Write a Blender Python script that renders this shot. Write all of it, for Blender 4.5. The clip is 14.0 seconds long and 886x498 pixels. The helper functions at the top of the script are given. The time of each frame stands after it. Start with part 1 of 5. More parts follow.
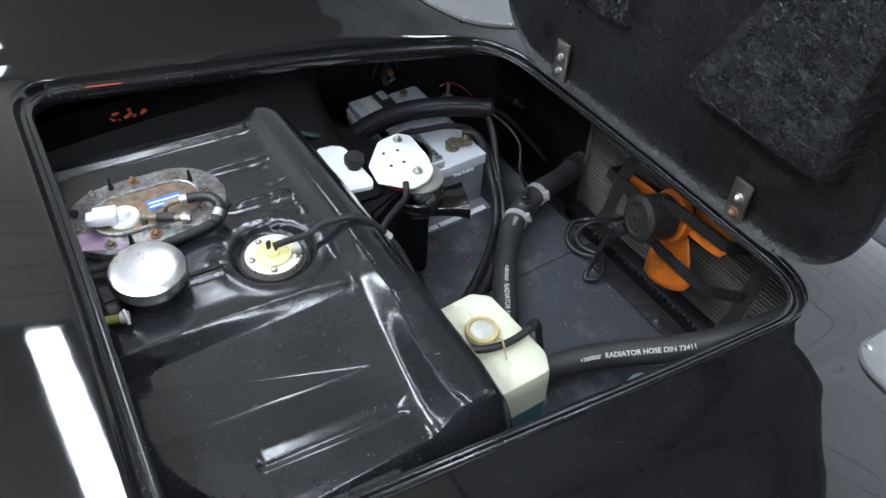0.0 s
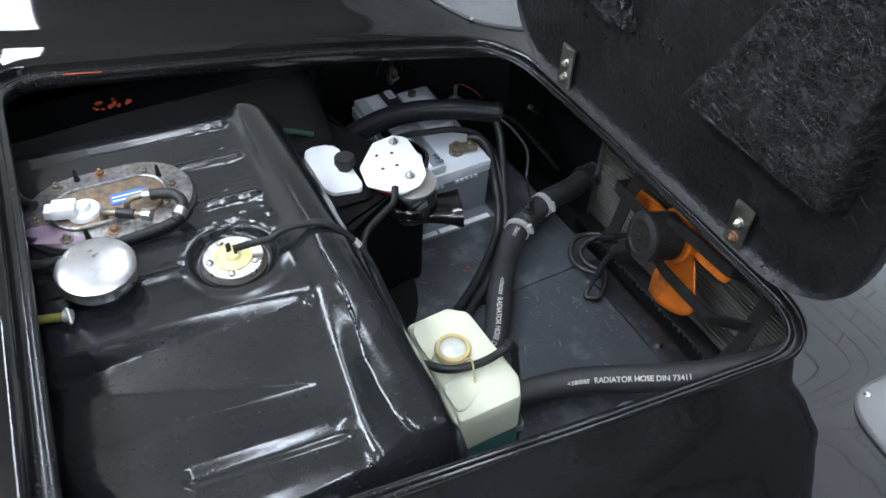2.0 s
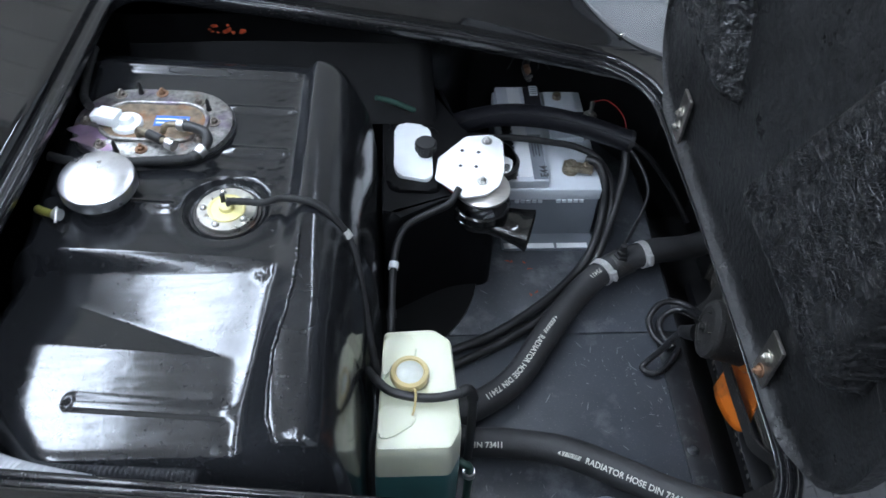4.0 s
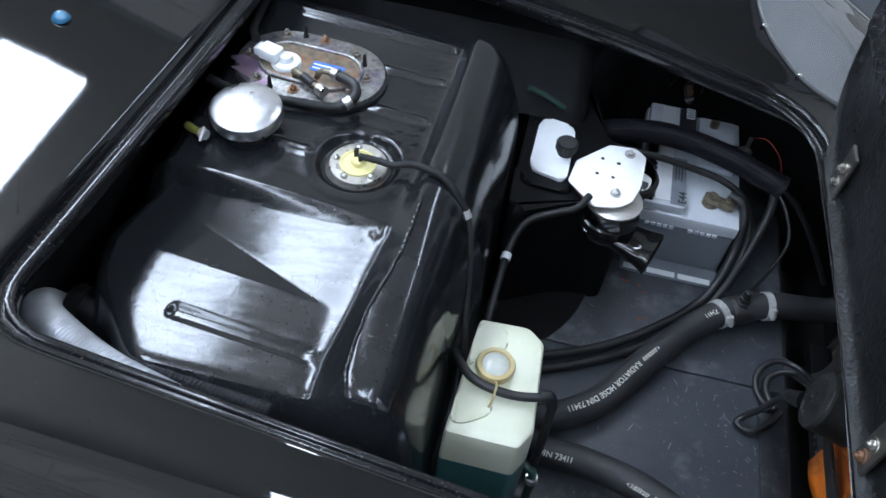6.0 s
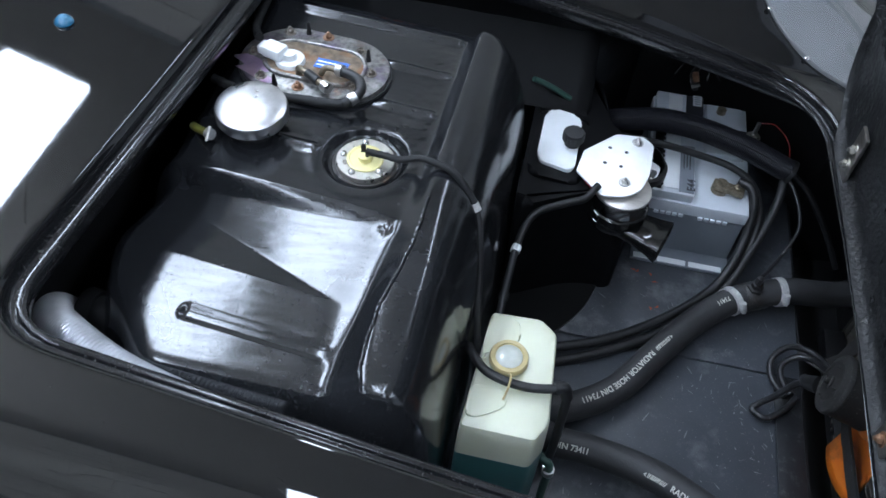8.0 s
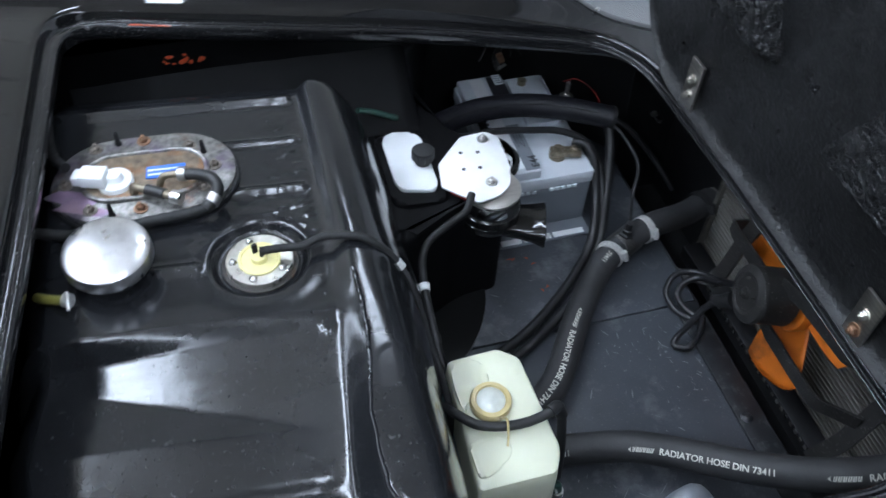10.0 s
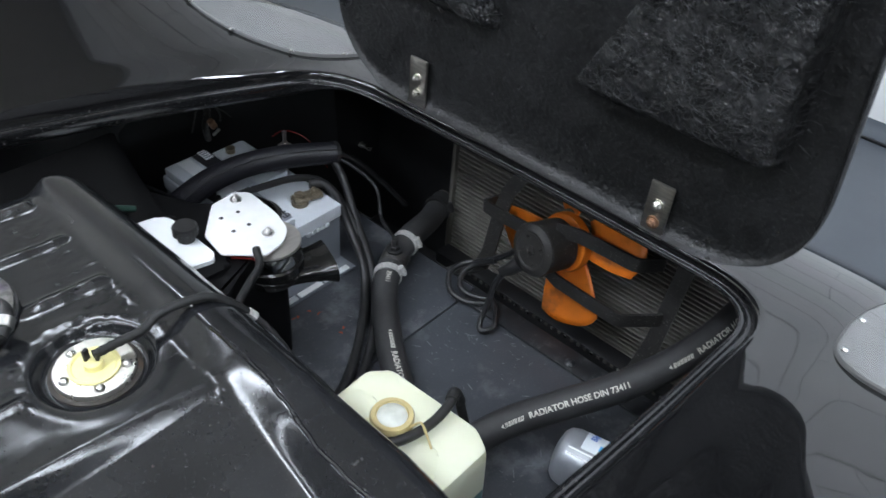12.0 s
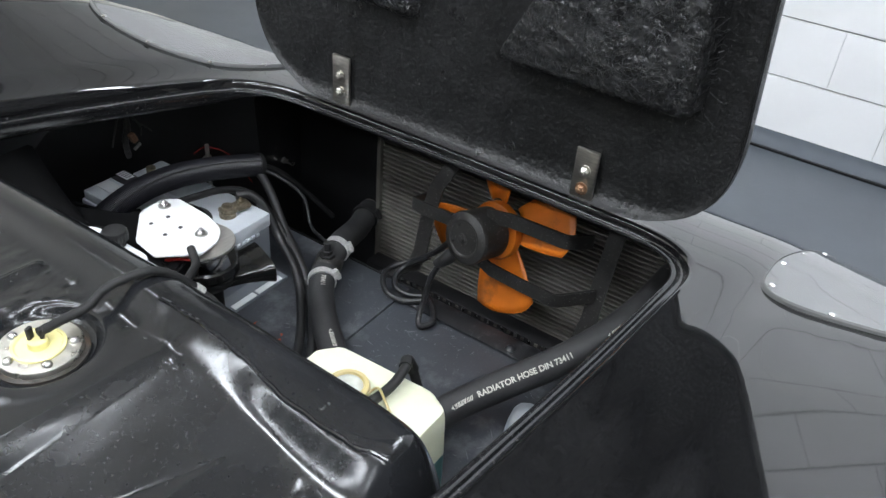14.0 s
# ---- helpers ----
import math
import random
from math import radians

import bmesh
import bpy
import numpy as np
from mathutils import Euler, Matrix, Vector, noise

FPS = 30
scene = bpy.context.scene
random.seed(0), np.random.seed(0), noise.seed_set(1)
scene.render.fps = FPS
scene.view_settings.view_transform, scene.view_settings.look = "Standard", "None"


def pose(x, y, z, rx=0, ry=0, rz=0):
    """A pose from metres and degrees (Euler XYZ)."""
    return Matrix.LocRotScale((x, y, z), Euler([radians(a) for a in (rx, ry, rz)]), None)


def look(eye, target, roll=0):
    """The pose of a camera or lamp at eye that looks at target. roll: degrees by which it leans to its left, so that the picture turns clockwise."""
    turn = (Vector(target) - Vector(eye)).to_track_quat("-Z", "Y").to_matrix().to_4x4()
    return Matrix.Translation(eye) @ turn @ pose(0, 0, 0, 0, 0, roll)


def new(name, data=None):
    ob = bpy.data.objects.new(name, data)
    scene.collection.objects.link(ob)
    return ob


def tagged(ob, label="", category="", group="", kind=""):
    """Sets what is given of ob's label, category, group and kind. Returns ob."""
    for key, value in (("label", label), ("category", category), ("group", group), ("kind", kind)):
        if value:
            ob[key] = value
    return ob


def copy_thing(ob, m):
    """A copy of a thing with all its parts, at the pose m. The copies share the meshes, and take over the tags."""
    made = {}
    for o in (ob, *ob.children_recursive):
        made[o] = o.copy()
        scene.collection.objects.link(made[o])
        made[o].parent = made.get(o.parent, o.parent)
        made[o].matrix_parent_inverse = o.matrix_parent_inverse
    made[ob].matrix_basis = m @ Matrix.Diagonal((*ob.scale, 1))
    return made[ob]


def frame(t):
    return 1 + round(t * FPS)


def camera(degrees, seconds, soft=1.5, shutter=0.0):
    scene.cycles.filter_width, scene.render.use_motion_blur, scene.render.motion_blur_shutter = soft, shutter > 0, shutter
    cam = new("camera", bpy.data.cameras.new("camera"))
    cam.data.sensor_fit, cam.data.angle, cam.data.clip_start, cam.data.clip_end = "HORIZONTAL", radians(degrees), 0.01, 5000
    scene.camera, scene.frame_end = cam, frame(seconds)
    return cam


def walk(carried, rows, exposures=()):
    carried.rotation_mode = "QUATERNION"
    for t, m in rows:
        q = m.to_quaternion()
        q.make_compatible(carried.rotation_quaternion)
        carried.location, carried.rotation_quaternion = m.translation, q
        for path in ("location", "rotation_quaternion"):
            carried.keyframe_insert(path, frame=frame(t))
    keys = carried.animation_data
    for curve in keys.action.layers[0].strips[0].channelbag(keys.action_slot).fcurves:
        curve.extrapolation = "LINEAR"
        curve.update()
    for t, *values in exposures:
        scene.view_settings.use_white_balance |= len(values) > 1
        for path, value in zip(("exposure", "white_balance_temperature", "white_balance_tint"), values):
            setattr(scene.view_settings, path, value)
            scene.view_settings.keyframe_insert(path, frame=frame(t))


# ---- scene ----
cam = camera(56.6, 14.0, shutter=0.5)
PATH = [
    (0, (-0.23, -0.684, 1.519), (0.585, 0.46, 0.096), 3.6),
    (0.5, (-0.239, -0.676, 1.516), (0.594, 0.455, 0.091), 3.4),
    (1, (-0.245, -0.674, 1.491), (0.613, 0.46, 0.086), 4.0),
    (1.5, (-0.2, -0.68, 1.484), (0.617, 0.482, 0.075), 3.4),
    (2, (-0.119, -0.688, 1.494), (0.593, 0.514, 0.063), 3.2),
    (2.2, (-0.082, -0.696, 1.493), (0.58, 0.534, 0.061), 3.0),
    (4.3, (0.215, -0.677, 1.502), (0.275, 0.624, -0.016), 3.5),
    (4.5, (0.214, -0.685, 1.489), (0.247, 0.632, -0.016), 3.8),
    (5, (0.213, -0.688, 1.482), (0.174, 0.629, -0.022), 5.1),
    (5.5, (0.219, -0.679, 1.489), (0.101, 0.608, -0.037), 5.8),
    (6, (0.217, -0.674, 1.493), (0.039, 0.586, -0.05), 6.5),
    (6.5, (0.222, -0.681, 1.489), (-0.003, 0.574, -0.052), 6.4),
    (7, (0.221, -0.681, 1.49), (-0.018, 0.566, -0.056), 6.1),
    (7.2, (0.22, -0.681, 1.489), (-0.018, 0.565, -0.057), 5.9),
    (9.3, (0.129, -0.626, 1.48), (0.211, 0.636, -0.069), 1.7),
    (9.5, (0.1, -0.612, 1.473), (0.263, 0.65, -0.07), 1.9),
    (10, (0.018, -0.574, 1.453), (0.424, 0.667, -0.062), 3.3),
    (10.5, (-0.048, -0.542, 1.436), (0.59, 0.649, -0.039), 4.5),
    (11, (-0.098, -0.517, 1.415), (0.773, 0.596, 0.0), 5.2),
    (11.5, (-0.136, -0.518, 1.381), (0.921, 0.527, 0.043), 4.9),
    (12, (-0.174, -0.52, 1.346), (1.018, 0.446, 0.063), 5.0),
    (12.5, (-0.197, -0.518, 1.324), (1.068, 0.386, 0.066), 5.2),
    (13, (-0.219, -0.525, 1.305), (1.101, 0.342, 0.078), 5.3),
    (13.5, (-0.233, -0.533, 1.29), (1.123, 0.322, 0.095), 5.1),
    (14, (-0.245, -0.542, 1.278), (1.138, 0.317, 0.116), 4.9),
]
walk(cam, [(t, look(eye, target, roll)) for t, eye, target, roll in PATH],
     [(0.0, 0.1, 6480, 10), (2.0, 0.1, 6380, 10), (4.5, -0.02, 5960, 10), (5.5, -0.14, 5930, 10), (7.0, -0.3, 5880, 10), (9.5, -0.1, 5920, 10), (11.0, -0.26, 6330, 10),
      (12.0, 0.02, 6560, 10), (13.0, 0.2, 6760, 10), (14.0, 0.32, 6860, 10)])

from mathutils.bvhtree import BVHTree

# ---- light and room ----
FLOOR, LAMP_Z, CEIL = -0.10, 2.9, 3.75
world = bpy.data.worlds.new("world")
scene.world = world
world.use_nodes = True
world.node_tree.nodes["Background"].inputs[0].default_value = (0.75, 0.82, 0.9, 1)
world.node_tree.nodes["Background"].inputs[1].default_value = 0.02
LAMP_POWER = 33.5


# ---- materials ----
def mat(name, color, rough=0.5, metal=0.0, var=0.0, scale=20.0, bump=0.0, bscale=200.0, coat=0.0, rvar=0.0,
        stain=None, sscale=6.0, samt=0.5, stain2=None, s2scale=20.0, s2amt=0.45, emit=0.0, trans=0.0, sss=0.0, ior=1.5, aniso=None, dust=0.0, wave=0.0, streak=0.0):
    m = bpy.data.materials.new(name)
    m.use_nodes = True
    nt = m.node_tree
    b = nt.nodes["Principled BSDF"]
    b.inputs["Roughness"].default_value = rough
    b.inputs["Metallic"].default_value = metal
    b.inputs["IOR"].default_value = ior
    b.inputs["Base Color"].default_value = (*color, 1)
    b.inputs["Coat Weight"].default_value = coat
    b.inputs["Coat Roughness"].default_value = 0.02
    if trans:
        b.inputs["Transmission Weight"].default_value = trans
    if sss:
        b.inputs["Subsurface Weight"].default_value = sss
        b.inputs["Subsurface Radius"].default_value = (0.02, 0.02, 0.015)
    if emit:
        b.inputs["Emission Color"].default_value = (*color, 1)
        b.inputs["Emission Strength"].default_value = emit
    tc = nt.nodes.new("ShaderNodeTexCoord")
    src = tc.outputs["Object"]
    if aniso:
        mp = nt.nodes.new("ShaderNodeMapping")
        mp.inputs["Scale"].default_value = aniso
        nt.links.new(src, mp.inputs["Vector"])
        src = mp.outputs["Vector"]

    def nz(s, detail=4.0, rough_=0.55):
        n = nt.nodes.new("ShaderNodeTexNoise")
        n.inputs["Scale"].default_value = s
        n.inputs["Detail"].default_value = detail
        n.inputs["Roughness"].default_value = rough_
        nt.links.new(src, n.inputs["Vector"])
        return n.outputs["Fac"]

    def ramp(fac, a, b_, lo, hi):
        r = nt.nodes.new("ShaderNodeMapRange")
        r.inputs["From Min"].default_value = lo
        r.inputs["From Max"].default_value = hi
        r.inputs["To Min"].default_value = a
        r.inputs["To Max"].default_value = b_
        nt.links.new(fac, r.inputs["Value"])
        return r.outputs["Result"]

    def mix(fac, c1, c2):
        x = nt.nodes.new("ShaderNodeMix")
        x.data_type = "RGBA"
        nt.links.new(fac, x.inputs["Factor"])
        for sock, c in ((x.inputs["A"], c1), (x.inputs["B"], c2)):
            if isinstance(c, tuple):
                sock.default_value = (*c, 1)
            else:
                nt.links.new(c, sock)
        return x.outputs["Result"]
    col = None
    if var:
        f = nz(scale, 6.0)
        dark = tuple(c * (1 - var) for c in color)
        lite = tuple(min(1.0, c * (1 + var)) for c in color)
        col = mix(ramp(f, 0, 1, 0.3, 0.7), dark, lite)
    if stain:
        f = nz(sscale, 8.0, 0.65)
        col = mix(ramp(f, 0, 1, 1 - samt, 1.05 - samt + 0.12), col if col else color, stain)
    if stain2:
        f = nz(s2scale, 5.0, 0.6)
        col = mix(ramp(f, 0, 0.75, 1 - s2amt, 1.05 - s2amt + 0.1), col if col else color, stain2)
    if dust:
        f = nz(350.0, 3.0)
        col = mix(ramp(f, 0, dust, 0.62, 0.72), col if col else color, (0.35, 0.34, 0.32))
    if col:
        nt.links.new(col, b.inputs["Base Color"])
        if emit:
            nt.links.new(col, b.inputs["Emission Color"])
    if rvar:
        f = nz(scale * 0.7, 5.0)
        rr = ramp(f, max(0.0, rough - rvar), min(1.0, rough + rvar), 0.3, 0.7)
        if streak:
            # wiped and brushed marks, long across the panel
            mp = nt.nodes.new("ShaderNodeMapping")
            mp.inputs["Rotation"].default_value = (0, 0, math.radians(6))
            mp.inputs["Scale"].default_value = (0.12, 1.0, 1.0)
            nt.links.new(tc.outputs["Object"], mp.inputs["Vector"])
            n = nt.nodes.new("ShaderNodeTexNoise")
            n.inputs["Scale"].default_value = 130.0
            n.inputs["Detail"].default_value = 4.0
            nt.links.new(mp.outputs["Vector"], n.inputs["Vector"])
            ad = nt.nodes.new("ShaderNodeMath")
            ad.operation = "ADD"
            nt.links.new(rr, ad.inputs[0])
            nt.links.new(ramp(n.outputs["Fac"], -0.3 * streak, streak, 0.35, 0.7), ad.inputs[1])
            rr = ad.outputs["Value"]
        nt.links.new(rr, b.inputs["Roughness"])
    if bump:
        f = nz(bscale, 4.0)
        bp = nt.nodes.new("ShaderNodeBump")
        bp.inputs["Strength"].default_value = 1.0
        bp.inputs["Distance"].default_value = bump
        nt.links.new(f, bp.inputs["Height"])
        if wave:
            bw = nt.nodes.new("ShaderNodeBump")
            bw.inputs["Strength"].default_value = 1.0
            bw.inputs["Distance"].default_value = wave
            nt.links.new(nz(17.0, 2.0), bw.inputs["Height"])
            nt.links.new(bw.outputs["Normal"], bp.inputs["Normal"])
        nt.links.new(bp.outputs["Normal"], b.inputs["Normal"])
    return m


M = {}
M["paint"] = mat("black_gloss_paint", (0.006, 0.006, 0.0065), 0.035, coat=0.3, bump=0.00006, bscale=18, dust=0.04)
M["tank"] = mat("black_enamel", (0.012, 0.0125, 0.014), 0.135, var=0.3, scale=9, bump=0.00008, bscale=110, rvar=0.03, wave=0.00012, streak=0.06, dust=0.03, stain=(0.16, 0.16, 0.155), sscale=75, samt=0.335)
M["ledge"] = mat("worn_black_ledge", (0.010, 0.010, 0.011), 0.16, var=0.3, scale=25, bump=0.00012, bscale=90, rvar=0.06, dust=0.25)
M["black"] = mat("satin_black", (0.0055, 0.0055, 0.006), 0.45, var=0.3, scale=15, bump=0.0003, bscale=120, rvar=0.1)
M["matt"] = mat("matt_black", (0.011, 0.011, 0.012), 0.6, var=0.3, scale=20, bump=0.0005, bscale=90)
M["floor_panel"] = mat("grey_black_panel", (0.050, 0.0545, 0.063), 0.38, var=0.25, scale=7, bump=0.0002, bscale=150, rvar=0.12, stain=(0.15, 0.157, 0.17), sscale=11, samt=0.46, dust=0.25, stain2=(0.02, 0.021, 0.024), s2scale=5.0, s2amt=0.42)
M["strip"] = mat("worn_black_strip", (0.014, 0.015, 0.017), 0.45, var=0.4, scale=40, bump=0.0004, bscale=120, stain=(0.09, 0.09, 0.09), sscale=40, samt=0.45)
M["rubber"] = mat("black_rubber", (0.012, 0.012, 0.0125), 0.5, var=0.3, scale=30, bump=0.0002, bscale=300, rvar=0.1)
M["hose"] = mat("radiator_hose_rubber", (0.026, 0.026, 0.027), 0.6, var=0.3, scale=25, bump=0.0003, bscale=300)
M["tape"] = mat("black_cloth_tape", (0.009, 0.009, 0.0095), 0.7, var=0.3, scale=60, bump=0.0006, bscale=350)
M["conduit"] = mat("black_conduit_plastic", (0.010, 0.010, 0.013), 0.42, var=0.2, scale=30)
M["steel"] = mat("steel", (0.55, 0.54, 0.52), 0.3, 1.0, var=0.25, scale=60, rvar=0.1)
M["brushed"] = mat("brushed_stainless", (0.50, 0.47, 0.43), 0.36, 1.0, var=0.2, scale=40, bump=0.0001, bscale=400, aniso=(1, 1, 8))
M["alu"] = mat("brushed_aluminium", (0.90, 0.905, 0.91), 0.42, 0.4, var=0.05, scale=40, rvar=0.06)
M["rust"] = mat("rusty_bolt", (0.27, 0.16, 0.10), 0.55, 0.75, var=0.4, scale=150, bump=0.0004, bscale=300)
M["pad"] = mat("rust_stained_pad", (0.20, 0.155, 0.11), 0.5, 0.5, var=0.5, scale=90, bump=0.0004, bscale=150, stain=(0.26, 0.12, 0.05), sscale=30, samt=0.5)
M["plate"] = mat("corroded_zinc_plate", (0.22, 0.215, 0.205), 0.42, 0.75, var=0.6, scale=120, bump=0.0004, bscale=180, rvar=0.12, stain=(0.22, 0.10, 0.05), sscale=26, samt=0.45, stain2=(0.16, 0.12, 0.20), s2scale=16.0, s2amt=0.47)
M["rainbow"] = mat("rainbow_zinc", (0.42, 0.30, 0.45), 0.32, 0.8, var=0.3, scale=40, stain=(0.30, 0.45, 0.34), sscale=22, samt=0.5, stain2=(0.50, 0.36, 0.40), s2scale=16, s2amt=0.5)
M["oldnut"] = mat("dull_old_nut", (0.20, 0.175, 0.15), 0.45, 0.7, var=0.4, scale=200)
M["capcream"] = mat("beige_bottle_cap", (0.50, 0.41, 0.20), 0.3, var=0.12, scale=30, sss=0.2)
M["capglass"] = mat("cloudy_clear_plastic", (0.50, 0.52, 0.47), 0.12, var=0.15, scale=60, coat=0.5)
M["shelf"] = mat("moulded_black_shelf", (0.005, 0.005, 0.0055), 0.5, var=0.2, scale=20, bump=0.0002, bscale=60, ior=1.2)
M["clampsteel"] = mat("bright_clamp_steel", (0.72, 0.71, 0.69), 0.34, 0.6, var=0.2, scale=300, bump=0.0004, bscale=500)
M["scuff"] = mat("pale_scuff", (0.17, 0.175, 0.185), 0.6)
M["dullsteel"] = mat("brushed_horn_cover", (0.62, 0.60, 0.57), 0.33, 0.9, var=0.1, scale=60, aniso=(1, 8, 1))
M["chrome"] = mat("chrome", (0.8, 0.8, 0.8), 0.08, 1.0)
M["capmetal"] = mat("scuffed_polished_metal", (0.60, 0.60, 0.61), 0.30, 1.0, var=0.12, scale=30, bump=0.00004, bscale=300, rvar=0.06, stain=(0.42, 0.42, 0.43), sscale=26, samt=0.5)
M["white"] = mat("white_plastic", (0.80, 0.82, 0.83), 0.35, var=0.04, scale=20)
M["cream"] = mat("cream_poly_bottle", (0.66, 0.67, 0.52), 0.35, var=0.06, scale=12, sss=0.3, bump=0.0002, bscale=80)
M["green"] = mat("bottle_with_green_coolant", (0.055, 0.165, 0.165), 0.3, var=0.1, scale=12)
M["sendcream"] = mat("cream_sender_plastic", (0.72, 0.65, 0.30), 0.45, var=0.1, scale=60)
M["zinc"] = mat("zinc_plated", (0.60, 0.58, 0.53), 0.32, 1.0, var=0.15, scale=90, rvar=0.1)
M["batt"] = mat("grey_battery_case", (0.17, 0.185, 0.21), 0.42, var=0.08, scale=10)
M["battlid"] = mat("light_grey_battery_lid", (0.60, 0.635, 0.68), 0.30, var=0.10, scale=14)
M["label"] = mat("white_battery_label", (0.80, 0.82, 0.84), 0.3, var=0.05, scale=20)
M["labelgrey"] = mat("grey_battery_label", (0.22, 0.24, 0.27), 0.35, var=0.1, scale=20)
M["labeldark"] = mat("dark_print", (0.03, 0.03, 0.035), 0.4)
M["brass"] = mat("tarnished_brass", (0.24, 0.205, 0.15), 0.5, 0.8, var=0.4, scale=150, bump=0.0004, bscale=250)
M["orange"] = mat("orange_fan_plastic", (0.62, 0.155, 0.012), 0.42, var=0.18, scale=15, stain=(0.17, 0.06, 0.02), sscale=14, samt=0.47)
M["fanblack"] = mat("dusty_black_motor", (0.02, 0.019, 0.018), 0.45, var=0.3, scale=40, bump=0.0003, bscale=150, dust=0.4)
M["rad"] = mat("radiator_fins", (0.115, 0.108, 0.095), 0.5, 0.3, var=0.2, scale=30, bump=0.0003, bscale=300)
M["fibre"] = mat("black_fibreglass", (0.011, 0.011, 0.0115), 0.36, ior=1.42, var=0.5, scale=35, bump=0.0026, bscale=130, rvar=0.12, dust=0.14)
M["fibremat"] = mat("matted_black_fibreglass", (0.013, 0.013, 0.0135), 0.24, ior=1.5, var=0.6, scale=45, bump=0.008, bscale=85, rvar=0.12, wave=0.006, dust=0.22)
M["fringe"] = mat("fibreglass_strand", (0.015, 0.015, 0.016), 0.30, ior=1.32, var=0.5, scale=60)
M["rustring"] = mat("rusty_black_sealant", (0.020, 0.016, 0.013), 0.5, var=0.4, scale=60, bump=0.0006, bscale=180, stain=(0.10, 0.05, 0.025), sscale=60, samt=0.45)
M["sheath"] = mat("braided_black_sheath", (0.012, 0.012, 0.013), 0.35, bump=0.0006, bscale=400, stain=(0.30, 0.30, 0.31), sscale=320, samt=0.40)
M["yellowed"] = mat("yellowed_connector", (0.35, 0.30, 0.16), 0.5)
M["yellowtube"] = mat("yellowed_tube", (0.22, 0.21, 0.05), 0.35)
M["mesh"] = mat("silver_braid", (0.66, 0.67, 0.70), 0.4, 0.5, var=0.1, scale=50)
M["blue"] = mat("blue_label", (0.05, 0.16, 0.55), 0.3)
M["lightblue"] = mat("light_blue_print", (0.08, 0.42, 0.80), 0.3)
M["label_white"] = mat("white_paper_label", (0.80, 0.85, 0.90), 0.3)
M["bluecap"] = mat("blue_glass_dome", (0.02, 0.12, 0.22), 0.1, coat=1.0)
M["red"] = mat("red_wire", (0.30, 0.012, 0.008), 0.4)
M["orangepaint"] = mat("orange_primer_overspray", (0.38, 0.06, 0.02), 0.6, var=0.3, scale=80)
M["print"] = mat("cream_hose_print", (0.540, 0.525, 0.465), 0.6)
M["perspex"] = mat("clear_headlamp_cover", (0.95, 0.96, 0.97), 0.04, trans=1.0, ior=1.45)
M["reflector"] = mat("grey_headlamp_bowl", (0.12, 0.12, 0.12), 0.5, 0.1, var=0.1, scale=10)
M["wallwhite"] = mat("white_painted_block", (0.86, 0.865, 0.88), 0.55, var=0.03, scale=4, bump=0.0006, bscale=90)
M["mortar"] = mat("shadowed_joint", (0.30, 0.30, 0.30), 0.7)
M["roomfloor"] = mat("grey_painted_floor", (0.083, 0.094, 0.108), 0.35, var=0.12, scale=2.5, bump=0.0003, bscale=60, rvar=0.08)
M["skirt"] = mat("grey_skirting", (0.10, 0.115, 0.135), 0.4, var=0.1, scale=8)
M["ceiling"] = mat("grey_ceiling", (0.31, 0.285, 0.245), 0.8, var=0.05, scale=2)
M["sidewall"] = mat("plain_wall_paint", (0.17, 0.165, 0.15), 0.6, var=0.05, scale=2)
M["northwall"] = mat("taupe_painted_block", (0.84, 0.80, 0.72), 0.6, var=0.04, scale=3)
M["lampbody"] = mat("white_lamp_housing", (0.8, 0.8, 0.8), 0.4)
M["tube"] = mat("lit_diffuser", (0.80, 0.885, 1.0), 0.5, emit=LAMP_POWER)
M["horn"] = mat("gloss_black_plastic", (0.008, 0.008, 0.008), 0.10)
# near-black for trim and the horn coil, also for the painted floor shade
M["bar"] = mat("black_trim_and_shade", (0.008, 0.008, 0.008), 0.3)
M["greenhose"] = mat("green_tube", (0.03, 0.07, 0.055), 0.35)
M["greysilver"] = mat("silver_grey_can", (0.33, 0.35, 0.38), 0.33, 0.5, var=0.1, scale=30)


# ---- mesh helpers ----
def part(name, bm, material, parent=None, label="", smooth=40, mats=()):
    bmesh.ops.recalc_face_normals(bm, faces=bm.faces)
    me = bpy.data.meshes.new(name)
    bm.to_mesh(me)
    bm.free()
    for mm in (material, *mats):
        me.materials.append(M[mm])
    if smooth:
        me.shade_smooth()
        me.set_sharp_from_angle(angle=radians(smooth))
    ob = new(name, me)
    if parent is not None:
        ob.parent = parent
        if parent.type == "EMPTY":
            ob.matrix_parent_inverse = Matrix.Translation(-parent.location)
    if label:
        tagged(ob, label)
    return ob


def thing(name, at, label, category, group=""):
    e = new(name)
    e.empty_display_size = 0.05
    e.location = at
    return tagged(e, label, category, group)


def structure(name, bm, material, label, category, smooth=40, mats=()):
    return tagged(part(name, bm, material, None, "", smooth, mats), label, category, kind="structure")


def quads(bm, rows, closed_u=False, closed_v=False, mi=0):
    """Joins a grid of points into faces; returns the vertices."""
    vs = [[bm.verts.new(p) for p in r] for r in rows]
    nu, nv = len(vs), len(vs[0])
    for i in range(nu if closed_u else nu - 1):
        for j in range(nv if closed_v else nv - 1):
            f = bm.faces.new((vs[i][j], vs[(i + 1) % nu][j], vs[(i + 1) % nu][(j + 1) % nv], vs[i][(j + 1) % nv]))
            f.material_index = mi
    return vs


